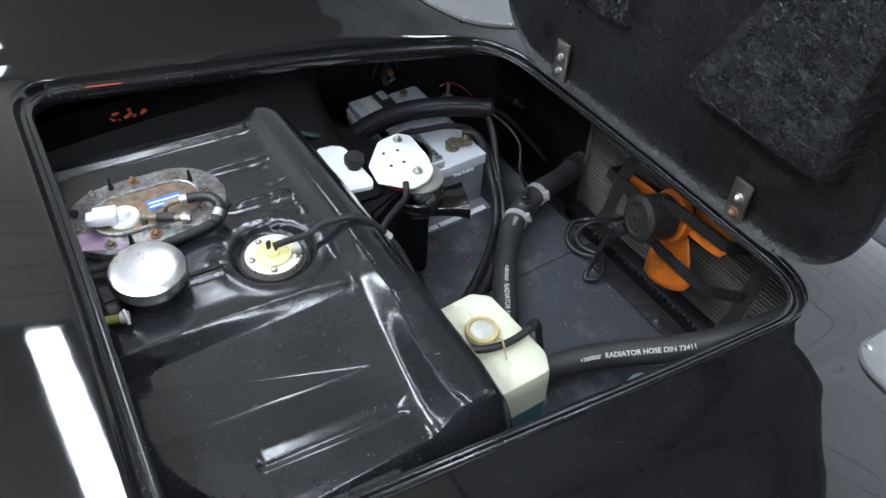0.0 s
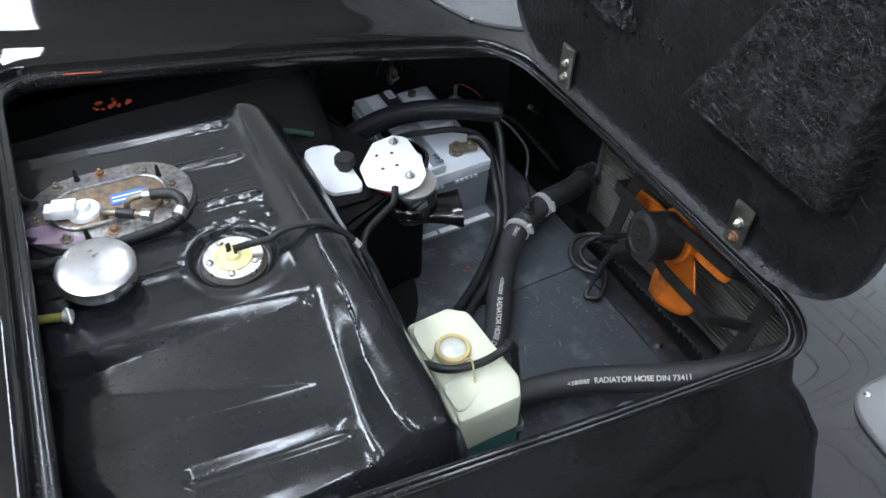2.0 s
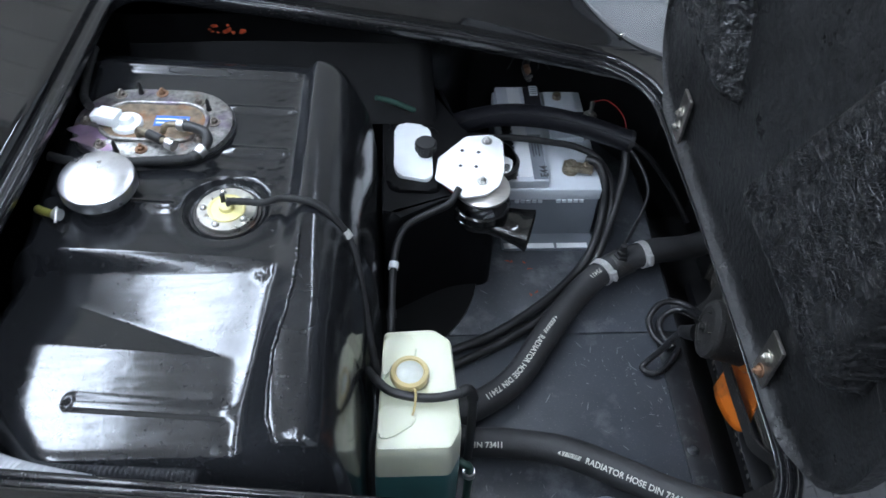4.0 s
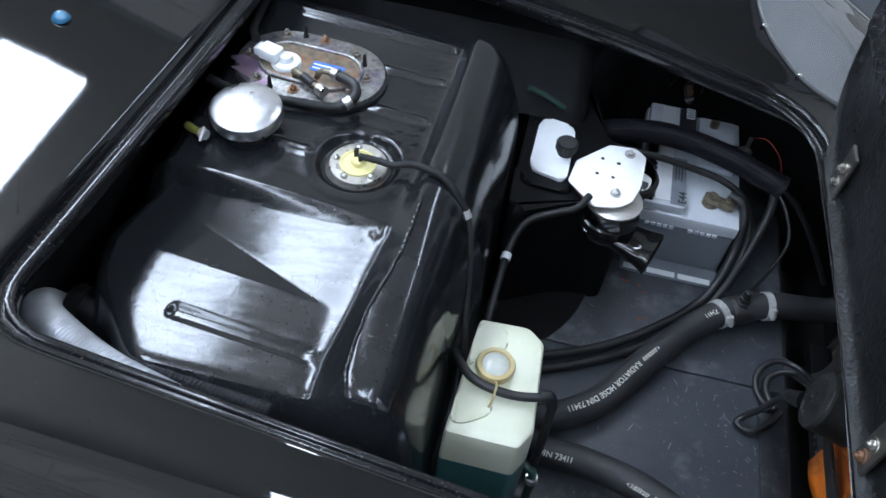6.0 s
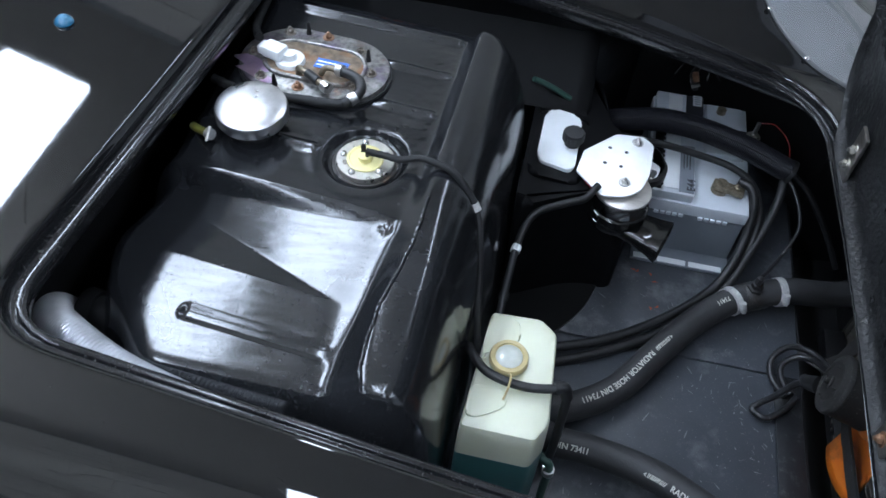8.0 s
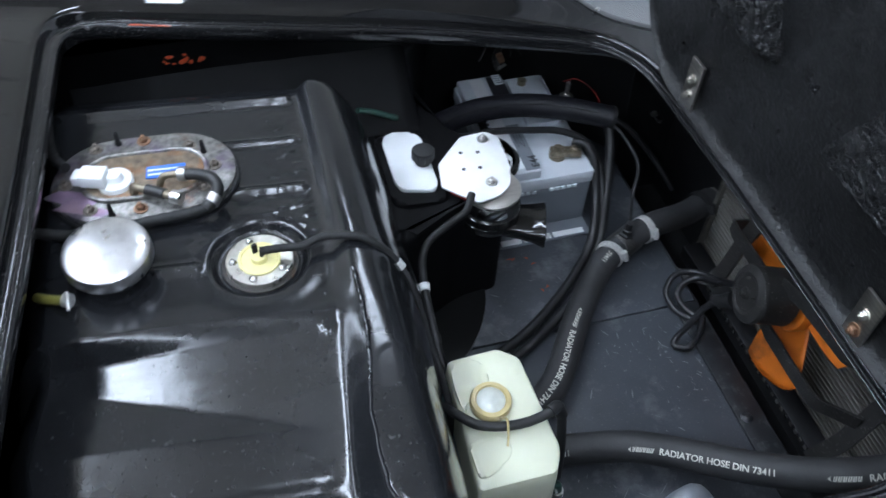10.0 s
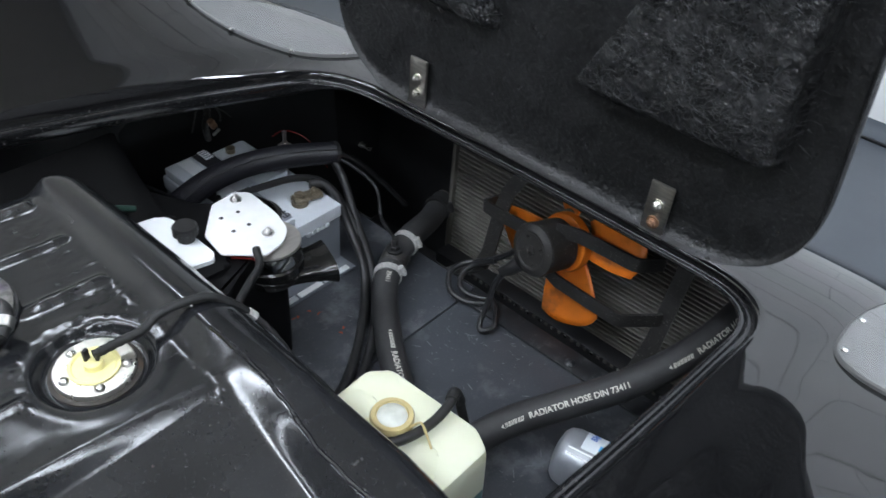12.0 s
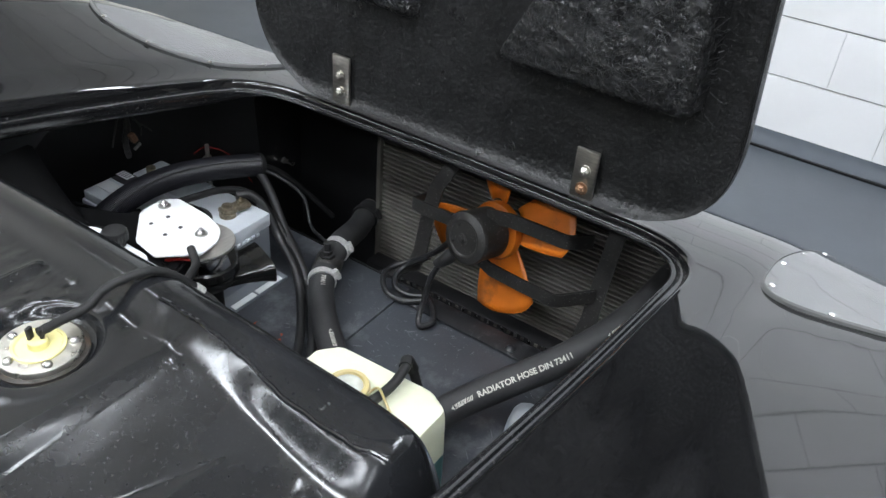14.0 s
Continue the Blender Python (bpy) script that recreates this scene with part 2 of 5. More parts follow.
def box(cx, cy, cz, sx, sy, sz, bevel=0.0, rot=None, seg=2, bm=None):
    b = bmesh.new()
    bmesh.ops.create_cube(b, size=1.0, matrix=Matrix.Diagonal((sx, sy, sz, 1)))
    if bevel:
        bmesh.ops.bevel(b, geom=b.edges[:], offset=bevel, segments=seg, affect="EDGES", profile=0.5)
    b.transform(Matrix.Translation((cx, cy, cz)) @ (rot.to_4x4() if rot else Matrix.Identity(4)))
    return join(bm, b) if bm else b


def join(a, b):
    me = bpy.data.meshes.new("tmp")
    b.to_mesh(me)
    b.free()
    a.from_mesh(me)
    bpy.data.meshes.remove(me)
    return a


def smooth_path(pts, n=8):
    """Catmull-Rom through the points."""
    p = [Vector(q) for q in pts]
    p = [2 * p[0] - p[1]] + p + [2 * p[-1] - p[-2]]
    out = []
    for i in range(1, len(p) - 2):
        for k in range(n):
            t = k / n
            out.append(0.5 * ((2 * p[i]) + (p[i + 1] - p[i - 1]) * t + (2 * p[i - 1] - 5 * p[i] + 4 * p[i + 1] - p[i + 2]) * t * t
                              + (3 * p[i] - p[i - 1] - 3 * p[i + 1] + p[i + 2]) * t ** 3))
    out.append(p[-2])
    return out


def frames(path):
    """Parallel-transported sideways vectors along a path."""
    out, side = [], None
    for i, q in enumerate(path):
        d = (path[min(i + 1, len(path) - 1)] - path[max(i - 1, 0)]).normalized()
        if side is None:
            side = d.cross(Vector((0, 0, 1)))
            if side.length < 0.1:
                side = d.cross(Vector((1, 0, 0)))
        side = (side - d * side.dot(d)).normalized()
        out.append((q, d, side, d.cross(side)))
    return out


def tube(pts, r, seg=12, n=8, radius=None, bm=None, straight=False):
    """A round pipe along the points; radius(i, count) may vary it."""
    b = bm or bmesh.new()
    path = [Vector(q) for q in pts] if straight else smooth_path(pts, n)
    fr = frames(path)
    rows = []
    for i, (q, d, s, u) in enumerate(fr):
        rr = r * (radius(i, len(fr)) if radius else 1.0)
        rows.append([q + (s * math.cos(a) + u * math.sin(a)) * rr for a in [2 * math.pi * k / seg for k in range(seg)]])
    vs = quads(b, rows, closed_v=True)
    b.faces.new(vs[0][::-1])
    b.faces.new(vs[-1])
    return b


def lathe(profile, at, axis=(0, 0, 1), seg=32, bm=None):
    """Turns (radius, height) pairs round an axis."""
    b = bm or bmesh.new()
    q = Vector(axis).normalized().to_track_quat("Z", "Y").to_matrix()
    rows = []
    for r, h in profile:
        rows.append([Vector(at) + q @ Vector((max(r, 1e-5) * math.cos(a), max(r, 1e-5) * math.sin(a), h)) for a in [2 * math.pi * k / seg for k in range(seg)]])
    vs = quads(b, rows, closed_v=True)
    b.faces.new(vs[0][::-1])
    b.faces.new(vs[-1])
    return b


def hexhead(at, axis=(0, 0, 1), r=0.005, h=0.004, washer=0.0075, bm=None):
    b = bm or bmesh.new()
    lathe([(washer, 0), (washer, 0.0012), (washer * 0.6, 0.0013)], at, axis, 20, b)
    lathe([(r, 0.0012), (r, h), (r * 0.75, h + 0.0012), (r * 0.5, h + 0.0012), (r * 0.5, h + 0.004), (r * 0.3, h + 0.0045)], at, axis, 6, b)
    return b


def prism(outline, z0, z1, bevel=0.0, bm=None, seg=2):
    """An upright slab over an outline of (x, y)."""
    b = bmesh.new()
    lo = [b.verts.new((x, y, z0)) for x, y in outline]
    hi = [b.verts.new((x, y, z1)) for x, y in outline]
    n = len(outline)
    for i in range(n):
        b.faces.new((lo[i], lo[(i + 1) % n], hi[(i + 1) % n], hi[i]))
    b.faces.new(lo[::-1])
    top = b.faces.new(hi)
    if bevel:
        bmesh.ops.bevel(b, geom=list(top.edges), offset=bevel, segments=seg, affect="EDGES", profile=0.5)
    return join(bm, b) if bm else b


def round_poly(pts, r, n=6):
    """Rounds the corners of a polygon of (x, y)."""
    out = []
    m = len(pts)
    for i in range(m):
        p, a, c = Vector(pts[i]), Vector(pts[i - 1]), Vector(pts[(i + 1) % m])
        rr = r[i] if isinstance(r, (list, tuple)) else r
        d1, d2 = (a - p), (c - p)
        k = min(rr, d1.length * 0.49, d2.length * 0.49)
        s, e = p + d1.normalized() * k, p + d2.normalized() * k
        for j in range(n + 1):
            t = j / n
            out.append(tuple(s * (1 - t) ** 2 + p * 2 * t * (1 - t) + e * t * t))
    return out


def S(a, b, x):
    t = min(1.0, max(0.0, (x - a) / (b - a)))
    return t * t * (3 - 2 * t)


def table(x, xs, ys):
    return float(np.interp(x, xs, ys))


def text_mesh(body, size):
    """Flat letters of the built-in font as a bmesh in their own plane; x along the line."""
    cu = bpy.data.curves.new("letters", "FONT")
    cu.body, cu.size, cu.extrude = body, size, 0.0
    cu.align_x, cu.align_y, cu.offset = "LEFT", "CENTER", size * 0.022
    ob = bpy.data.objects.new("letters", cu)
    me = ob.to_mesh()
    b = bmesh.new()
    b.from_mesh(me)
    ob.to_mesh_clear()
    bpy.data.objects.remove(ob)
    bpy.data.curves.remove(cu)
    return b


# ---- room ----
def make_room():
    WX, X0, Y0, Y1 = 2.72, -4.0, -3.6, 2.85
    WZ, WH = (FLOOR + CEIL) / 2, CEIL - FLOOR
    structure("floor", box((WX + X0) / 2, (Y0 + Y1) / 2, FLOOR - 0.05, WX - X0 + 0.4, Y1 - Y0 + 0.4, 0.1), "roomfloor", "smooth grey-blue painted workshop floor", "floor")
    structure("ceiling", box((WX + X0) / 2, (Y0 + Y1) / 2, CEIL + 0.05, WX - X0 + 0.4, Y1 - Y0 + 0.4, 0.1), "ceiling", "plain grey ceiling with lamps", "ceiling")
    structure("wall_south", box((WX + X0) / 2, Y0 - 0.1, WZ, WX - X0, 0.2, WH), "sidewall", "plain pale painted side wall", "wall")
    north = structure("wall_north", box((WX + X0) / 2, Y1 + 0.106, WZ, WX - X0, 0.2, WH), "mortar", "taupe painted block wall with grey joints", "wall")
    structure("wall_west", box(X0 - 0.1, (Y0 + Y1) / 2, WZ, 0.2, Y1 - Y0, WH), "sidewall", "plain pale painted wall", "wall")
    wall = structure("wall_east", box(WX + 0.106, (Y0 + Y1) / 2, WZ, 0.2, Y1 - Y0, WH), "mortar", "white-painted concrete block wall with grey joints", "wall")
    # skirting: coved upstand with a dark gap at the floor
    prof = [(WX - 0.03, FLOOR), (WX - 0.03, FLOOR + 0.008), (WX - 0.012, FLOOR + 0.03), (WX - 0.006, FLOOR + 0.066), (WX + 0.004, FLOOR + 0.07), (WX + 0.004, FLOOR)]
    bm = bmesh.new()
    quads(bm, [[(x, Y0, z) for x, z in prof], [(x, Y1, z) for x, z in prof]], closed_v=True)
    structure("baseboard", bm, "skirt", "grey painted coved skirting along the block wall", "skirting")
    bm = box(WX - 0.034, (Y0 + Y1) / 2, FLOOR + 0.0045, 0.012, Y1 - Y0, 0.008)
    structure("trim", bm, "bar", "dark joint line where the skirting meets the floor", "trim")
    return wall, north, WX, X0, Y0, Y1


wall_east, wall_north, WX, WX0, WY0, WY1 = make_room()


def make_lamp(width, length, label):
    lamp = thing("ceiling_light", (0, 0, LAMP_Z), label, "ceiling lamp", "ceiling lights")
    part("housing", box(0, 0, LAMP_Z - 0.022, min(width * 0.4, 0.06), length + 0.06, 0.044, 0.006), "lampbody", lamp)
    part("diffuser", box(0, 0, LAMP_Z - 0.06, width, length, 0.036, 0.012), "tube", lamp, "lit white diffuser")
    for y in (-0.4 * length, 0.4 * length):
        part("hanger", tube([(0, y, LAMP_Z - 0.002), (0, y, CEIL)], 0.003, 6, 1), "steel", lamp)
    return lamp


panel_lamp = make_lamp(0.34, 1.5, "wide white light panel with a lit diffuser, hung from the ceiling")
panel_lamp.location = (-1.09, 0.80, LAMP_Z)
short_lamp = make_lamp(0.13, 0.90, "short white batten with a lit diffuser, hung from the ceiling")
short_lamp.location = (0.40, 1.47, LAMP_Z)
LAMPS = [(-0.03, -0.62), (-1.15, -1.1), (2.30, -0.25), (1.65, -1.05), (-2.36, 1.75), (-2.36, 0.15), (-2.36, -1.6), (0.30, -2.15), (-1.25, -2.6)]
first = make_lamp(0.13, 1.5, "white fluorescent batten with a lit diffuser, hung from the ceiling")
first.location = (LAMPS[0][0], LAMPS[0][1], LAMP_Z)
for lx, ly in LAMPS[1:]:
    copy_thing(first, Matrix.Translation((lx, ly, LAMP_Z)))

# ---- car body ----
car = thing("sports_car", (0.2, 0, FLOOR), "glossy black sports car nose with its front lid open", "car")
# inner edge of the bonnet opening, seen from above
OPENING = round_poly([(-0.178, 0.372), (0.30, 0.384), (0.600, 0.362), (0.612, 0.0), (0.606, -0.365), (0.30, -0.364), (-0.226, -0.350), (-0.196, 0.05)],
                     [0.055, 0.1, 0.10, 0.1, 0.085, 0.1, 0.055, 0.1], 10)


def lip_z(x):
    return 0.8235 - 0.1875 * x


def body_z(x, y):
    """The outer skin: the sloping nose with a wing rising on either side."""
    d = abs(y + 0.008)
    f = table(x, [-2, 0.34, 0.48, 0.55, 0.65, 0.76, 0.9, 1.3], [1, 1, 0.85, 0.66, 0.30, 0.0, -0.2, -1.0])
    if y > 0:
        rise = 0.34 * max(0.0, d - 0.385) * S(0.36, 0.46, d) if d < 0.62 else 0.34 * 0.235
    else:
        rise = 0.34 * max(0.0, d - 0.407) * S(0.382, 0.482, d) * (1 - 0.35 * S(0.62, 1.0, d))
    z = lip_z(x) + 0.012 + rise * f
    z -= 0.6 * max(0.0, x - 0.60) ** 2
    if d > 0.62:
        z -= (1.15 if y > 0 else 0.75) * (d - 0.62) ** 2
    if d > 0.78:
        z -= 9.0 * (d - 0.78) ** 2
    return z


def make_body():
    n = 192
    # resample the opening evenly
    pts = [Vector((*p, 0)) for p in OPENING]
    L = [0.0]
    for i in range(len(pts)):
        L.append(L[-1] + (pts[(i + 1) % len(pts)] - pts[i]).length)
    ring = []
    for k in range(n):
        s = L[-1] * k / n
        i = max(j for j in range(len(pts)) if L[j] <= s)
        seg = (pts[(i + 1) % len(pts)] - pts[i])
        ring.append(pts[i] + seg * ((s - L[i]) / max(seg.length, 1e-9)))
    norm = []
    for k in range(n):
        d = (ring[(k + 1) % n] - ring[k - 1]).normalized()
        norm.append(Vector((d.y, -d.x, 0)))
    if sum((r + m_).length for r, m_ in zip(ring, norm)) < sum((r - m_).length for r, m_ in zip(ring, norm)):
        norm = [-v for v in norm]
    for _ in range(6):
        norm = [((norm[k - 1] + norm[k] * 2 + norm[(k + 1) % n])).normalized() for k in range(n)]
    rows = []
    # down-turned flange, inner bead, ledge, rolled outer edge
    for off, dz in ((0.003, -0.022), (0.0, -0.018), (-0.002, -0.004), (-0.001, 0.0), (0.002, 0.0012), (0.0055, 0.0006), (0.0065, -0.0015), (0.0075, -0.003),
                    (0.012, -0.003), (0.0135, -0.002), (0.0145, 0.001), (0.016, 0.006), (0.018, 0.010), (0.021, 0.012)):
        rows.append([(r.x + v.x * off, r.y + v.y * off, lip_z(r.x + v.x * off) + (dz if dz > -0.0035 else dz * (1 - 0.75 * S(0.52, 0.60, r.x)))) for r, v in zip(ring, norm)])
    start = [(Vector(p)) for p in rows[-1]]
    # outwards to the edge of the nose
    X0, X1, Y = -1.15, 1.5, 0.90
    ends = []
    for r, v in zip(ring, norm):
        c = Vector((0.2, 0.005, 0))
        d = (r - c)
        t = min(((X1 if d.x > 0 else X0) - c.x) / d.x if abs(d.x) > 1e-6 else 1e9, ((Y if d.y > 0 else -Y) - c.y) / d.y if abs(d.y) > 1e-6 else 1e9)
        e = c + d * t
        # rounded corners of the nose in plan
        k = Vector((max(X0 + 0.3, min(X1 - 0.55, e.x)), max(-Y + 0.3, min(Y - 0.3, e.y)), 0))
        f = e - k
        q = math.sqrt((f.x / (0.55 if f.x > 0 else 0.3)) ** 2 + (f.y / 0.3) ** 2)
        ends.append(k + f / max(q, 1.0))
    K = 46
    for k in range(1, K + 1):
        u = (k / K) ** 1.35
        row = []
        for r, v, s, e in zip(ring, norm, start, ends):
            p = Vector((s.x, s.y, 0)) * (1 - u) + e * u
            row.append((p.x, p.y, body_z(p.x, p.y)))
        rows.append(row)
    # sides down to the sill
    last = rows[-1]
    for low in (0.93, 0.6, 0.0):
        rows.append([(p[0] * 1.002, p[1] * 1.002, FLOOR + (p[2] - FLOOR) * low) for p in last])
    bm = bmesh.new()
    quads(bm, rows[:11], closed_v=True, mi=1)
    quads(bm, rows[10:], closed_v=True)
    bmesh.ops.remove_doubles(bm, verts=bm.verts, dist=1e-6)
    return part("bodywork", bm, "paint", car, "glossy black painted nose with a rolled lid opening", smooth=60, mats=("ledge",))


make_body()


# ---- compartment ----
def make_compartment():
    FZ = 0.400
    part("floor_panel", box(0.415, -0.165, FZ - 0.005, 0.51, 0.495, 0.010, 0.0015), "floor_panel", car, "dusty grey-black sheet floor of the compartment")
    part("floor_panel", box(0.415, 0.335, FZ - 0.0065, 0.51, 0.497, 0.010, 0.0015), "floor_panel", car)
    strip = part("edge_strip", box(0.647, -0.165, FZ + 0.0035, 0.040, 0.49, 0.005, 0.001), "strip", car, "worn black joining strip with rivets")
    for y in (-0.36, -0.132, 0.052):
        part("rivet", lathe([(0.009, 0), (0.009, 0.0015), (0.006, 0.003), (0.004, 0.006), (0.001, 0.0065)], (0.640, y, FZ + 0.006), seg=16), "strip", strip)
    # floor shadow below the shelf and horns, put in as a thin black slab
    part("shade_patch", prism(round_poly([(0.17, 0.00), (0.26, 0.05), (0.335, 0.14), (0.36, 0.30), (0.17, 0.30)], [0.01, 0.05, 0.06, 0.01, 0.01], 6), 0.385, 0.4035), "bar", car, "flat black patch standing in for the shade beneath the horns")
    part("edge_flange", box(0.671, 0.02, FZ - 0.02, 0.003, 0.86, 0.04), "matt", car)
    # far and near side walls, rear wall
    rows = []
    for i in range(25):
        x = -0.32 + i * 1.15 / 24
        row = []
        for k in range(13):
            z = 0.25 + k * (min(0.775, body_z(x, 0.44) - 0.02) - 0.25) / 12
            bulge = 0.02 * math.exp(-((x - 0.62) / 0.13) ** 2) * S(0.75, 0.45, z)
            row.append((x, 0.455 + 0.155 * S(0.26, 0.36, x) * (1 - S(0.57, 0.70, x)) * S(0.74, 0.66, z) - bulge - 0.03 * S(0.62, 0.78, z) + 0.004 * noise.noise((x * 9, z * 9, 1)), z))
        rows.append(row)
    bm = bmesh.new()
    quads(bm, rows)
    part("side_panel", bm, "black", car, "black inner wing panel")
    part("side_panel", box(0.20, -0.415, 0.46, 1.05, 0.01, 0.40), "black", car)
    part("rear_panel", box(-0.335, 0, 0.5, 0.01, 0.9, 0.6), "matt", car)
    part("under_tray", box(0.25, 0.0, 0.28, 1.3, 0.95, 0.01), "matt", car)
    # black moulded shelf beside the tank
    ped = round_poly([(0.188, 0.125), (0.295, 0.185), (0.366, 0.190), (0.366, 0.300), (0.312, 0.335), (0.285, 0.445), (0.188, 0.445)], [0.03, 0.04, 0.02, 0.02, 0.02, 0.01, 0.01], 6)
    part("moulded_shelf", prism(ped, 0.30, 0.622, 0.018, seg=4), "shelf", car, "black moulded shelf")
    # the shelf runs up to the wing, and round the reservoir
    rows = [[(xa - 0.01 * t, 0.345 + 0.105 * t, 0.624 + 0.112 * t ** 1.4 - dz) for t in [k / 8 for k in range(9)]] for xa, dz in ((-0.20, 0.0), (0.0, 0.0), (0.17, 0.0), (0.25, 0.0), (0.27, 0.002), (0.277, 0.010), (0.279, 0.05))]
    bm = bmesh.new()
    quads(bm, rows)
    part("shelf_back", bm, "shelf", car, "black panel rising from the shelf to the wing")
    collar = round_poly([(0.194, 0.192), (0.276, 0.186), (0.279, 0.336), (0.196, 0.344)], 0.02, 5)
    part("reservoir_collar", prism(collar, 0.600, 0.628, 0.008, seg=4), "shelf", car)
    # pale scuffs on the floor panel
    bm = bmesh.new()
    for k in range(170):
        x, y = (random.gauss(0.585, 0.05), random.gauss(0.0, 0.06)) if k % 2 else (random.uniform(0.32, 0.64), random.uniform(-0.25, 0.2))
        x = min(x, 0.622)
        a, ln, w = random.gauss(1.7, 0.8), random.uniform(0.002, 0.022) * random.random(), random.uniform(0.0002, 0.0007)
        dx, dy = math.cos(a) * ln, math.sin(a) * ln
        nx, ny = -math.sin(a) * w, math.cos(a) * w
        bm.faces.new([bm.verts.new(q) for q in ((x - nx, y - ny, FZ + 0.0004), (x + dx * 0.5 - nx * 1.5, y + dy * 0.5 - ny * 1.5, FZ + 0.0004), (x + dx, y + dy, FZ + 0.0004), (x + dx * 0.5 + nx * 1.5, y + dy * 0.5 + ny * 1.5, FZ + 0.0004), (x + nx, y + ny, FZ + 0.0004))])
    tagged(part("scuffing", bm, "scuff", car, "pale scuffs and scratches", smooth=0), kind="stuff")
    bm = bmesh.new()
    for x, y, a in ((0.409, 0.238, 0.4), (0.402, 0.240, 2.0), (0.435, 0.165, 1.0), (0.431, 0.236, 1.2), (0.438, 0.222, 2.6), (0.445, 0.170, 0.2)):
        bm.faces.new([bm.verts.new((x + 0.006 * math.cos(a + q) * (1 if k % 2 else 0.35), y + 0.004 * math.sin(a + q) * (1 if k % 2 else 0.4), FZ + 0.0006)) for k, q in enumerate((0.0, 1.2, 2.5, 3.6, 5.0))])
    tagged(part("paint_flecks", bm, "orangepaint", car, "specks of red paint on the floor panel", smooth=0), kind="stuff")
    # panels on either side of the radiator
    part("duct_panel", box(0.80, 0.345, 0.45, 0.012, 0.21, 0.40, 0.003), "black", car)
    part("duct_panel", box(0.80, -0.40, 0.45, 0.012, 0.10, 0.40, 0.003), "black", car)
    part("grille_panel", box(0.88, 0.0, 0.42, 0.012, 0.9, 0.34), "matt", car)
    bm = lathe([(0.007, 0), (0.007, 0.006), (0.0045, 0.0065), (0.0045, 0.03), (0.003, 0.031)], (0.745, 0.452, 0.480), (0, -1, 0.1), 6)
    part("wing_bolt", bm, "steel", car)
    # orange overspray on the inner lip
    bm = bmesh.new()
    for k in range(16):
        x, z = -0.046 + random.gauss(0, 0.014), 0.752 + random.gauss(0, 0.005)
        s = random.uniform(0.002, 0.0045)
        y = 0.448 - 0.03 * S(0.62, 0.78, z)
        bm.faces.new([bm.verts.new((x + s * math.cos(a) * random.uniform(0.5, 1.4), y - 0.006, z + s * math.sin(a) * random.uniform(0.5, 1.2))) for a in [j * 1.047 for j in range(6)]])
    part("chipped_edge", box(-0.076, 0.3725, lip_z(-0.076) + 0.0022, 0.050, 0.0022, 0.0012, 0.0005, Matrix.Rotation(0.185, 3, "Y")), "orangepaint", car, "orange undercoat showing on the lip")
    part("overspray", bm, "orangepaint", car, "specks of orange paint", smooth=0)


make_compartment()


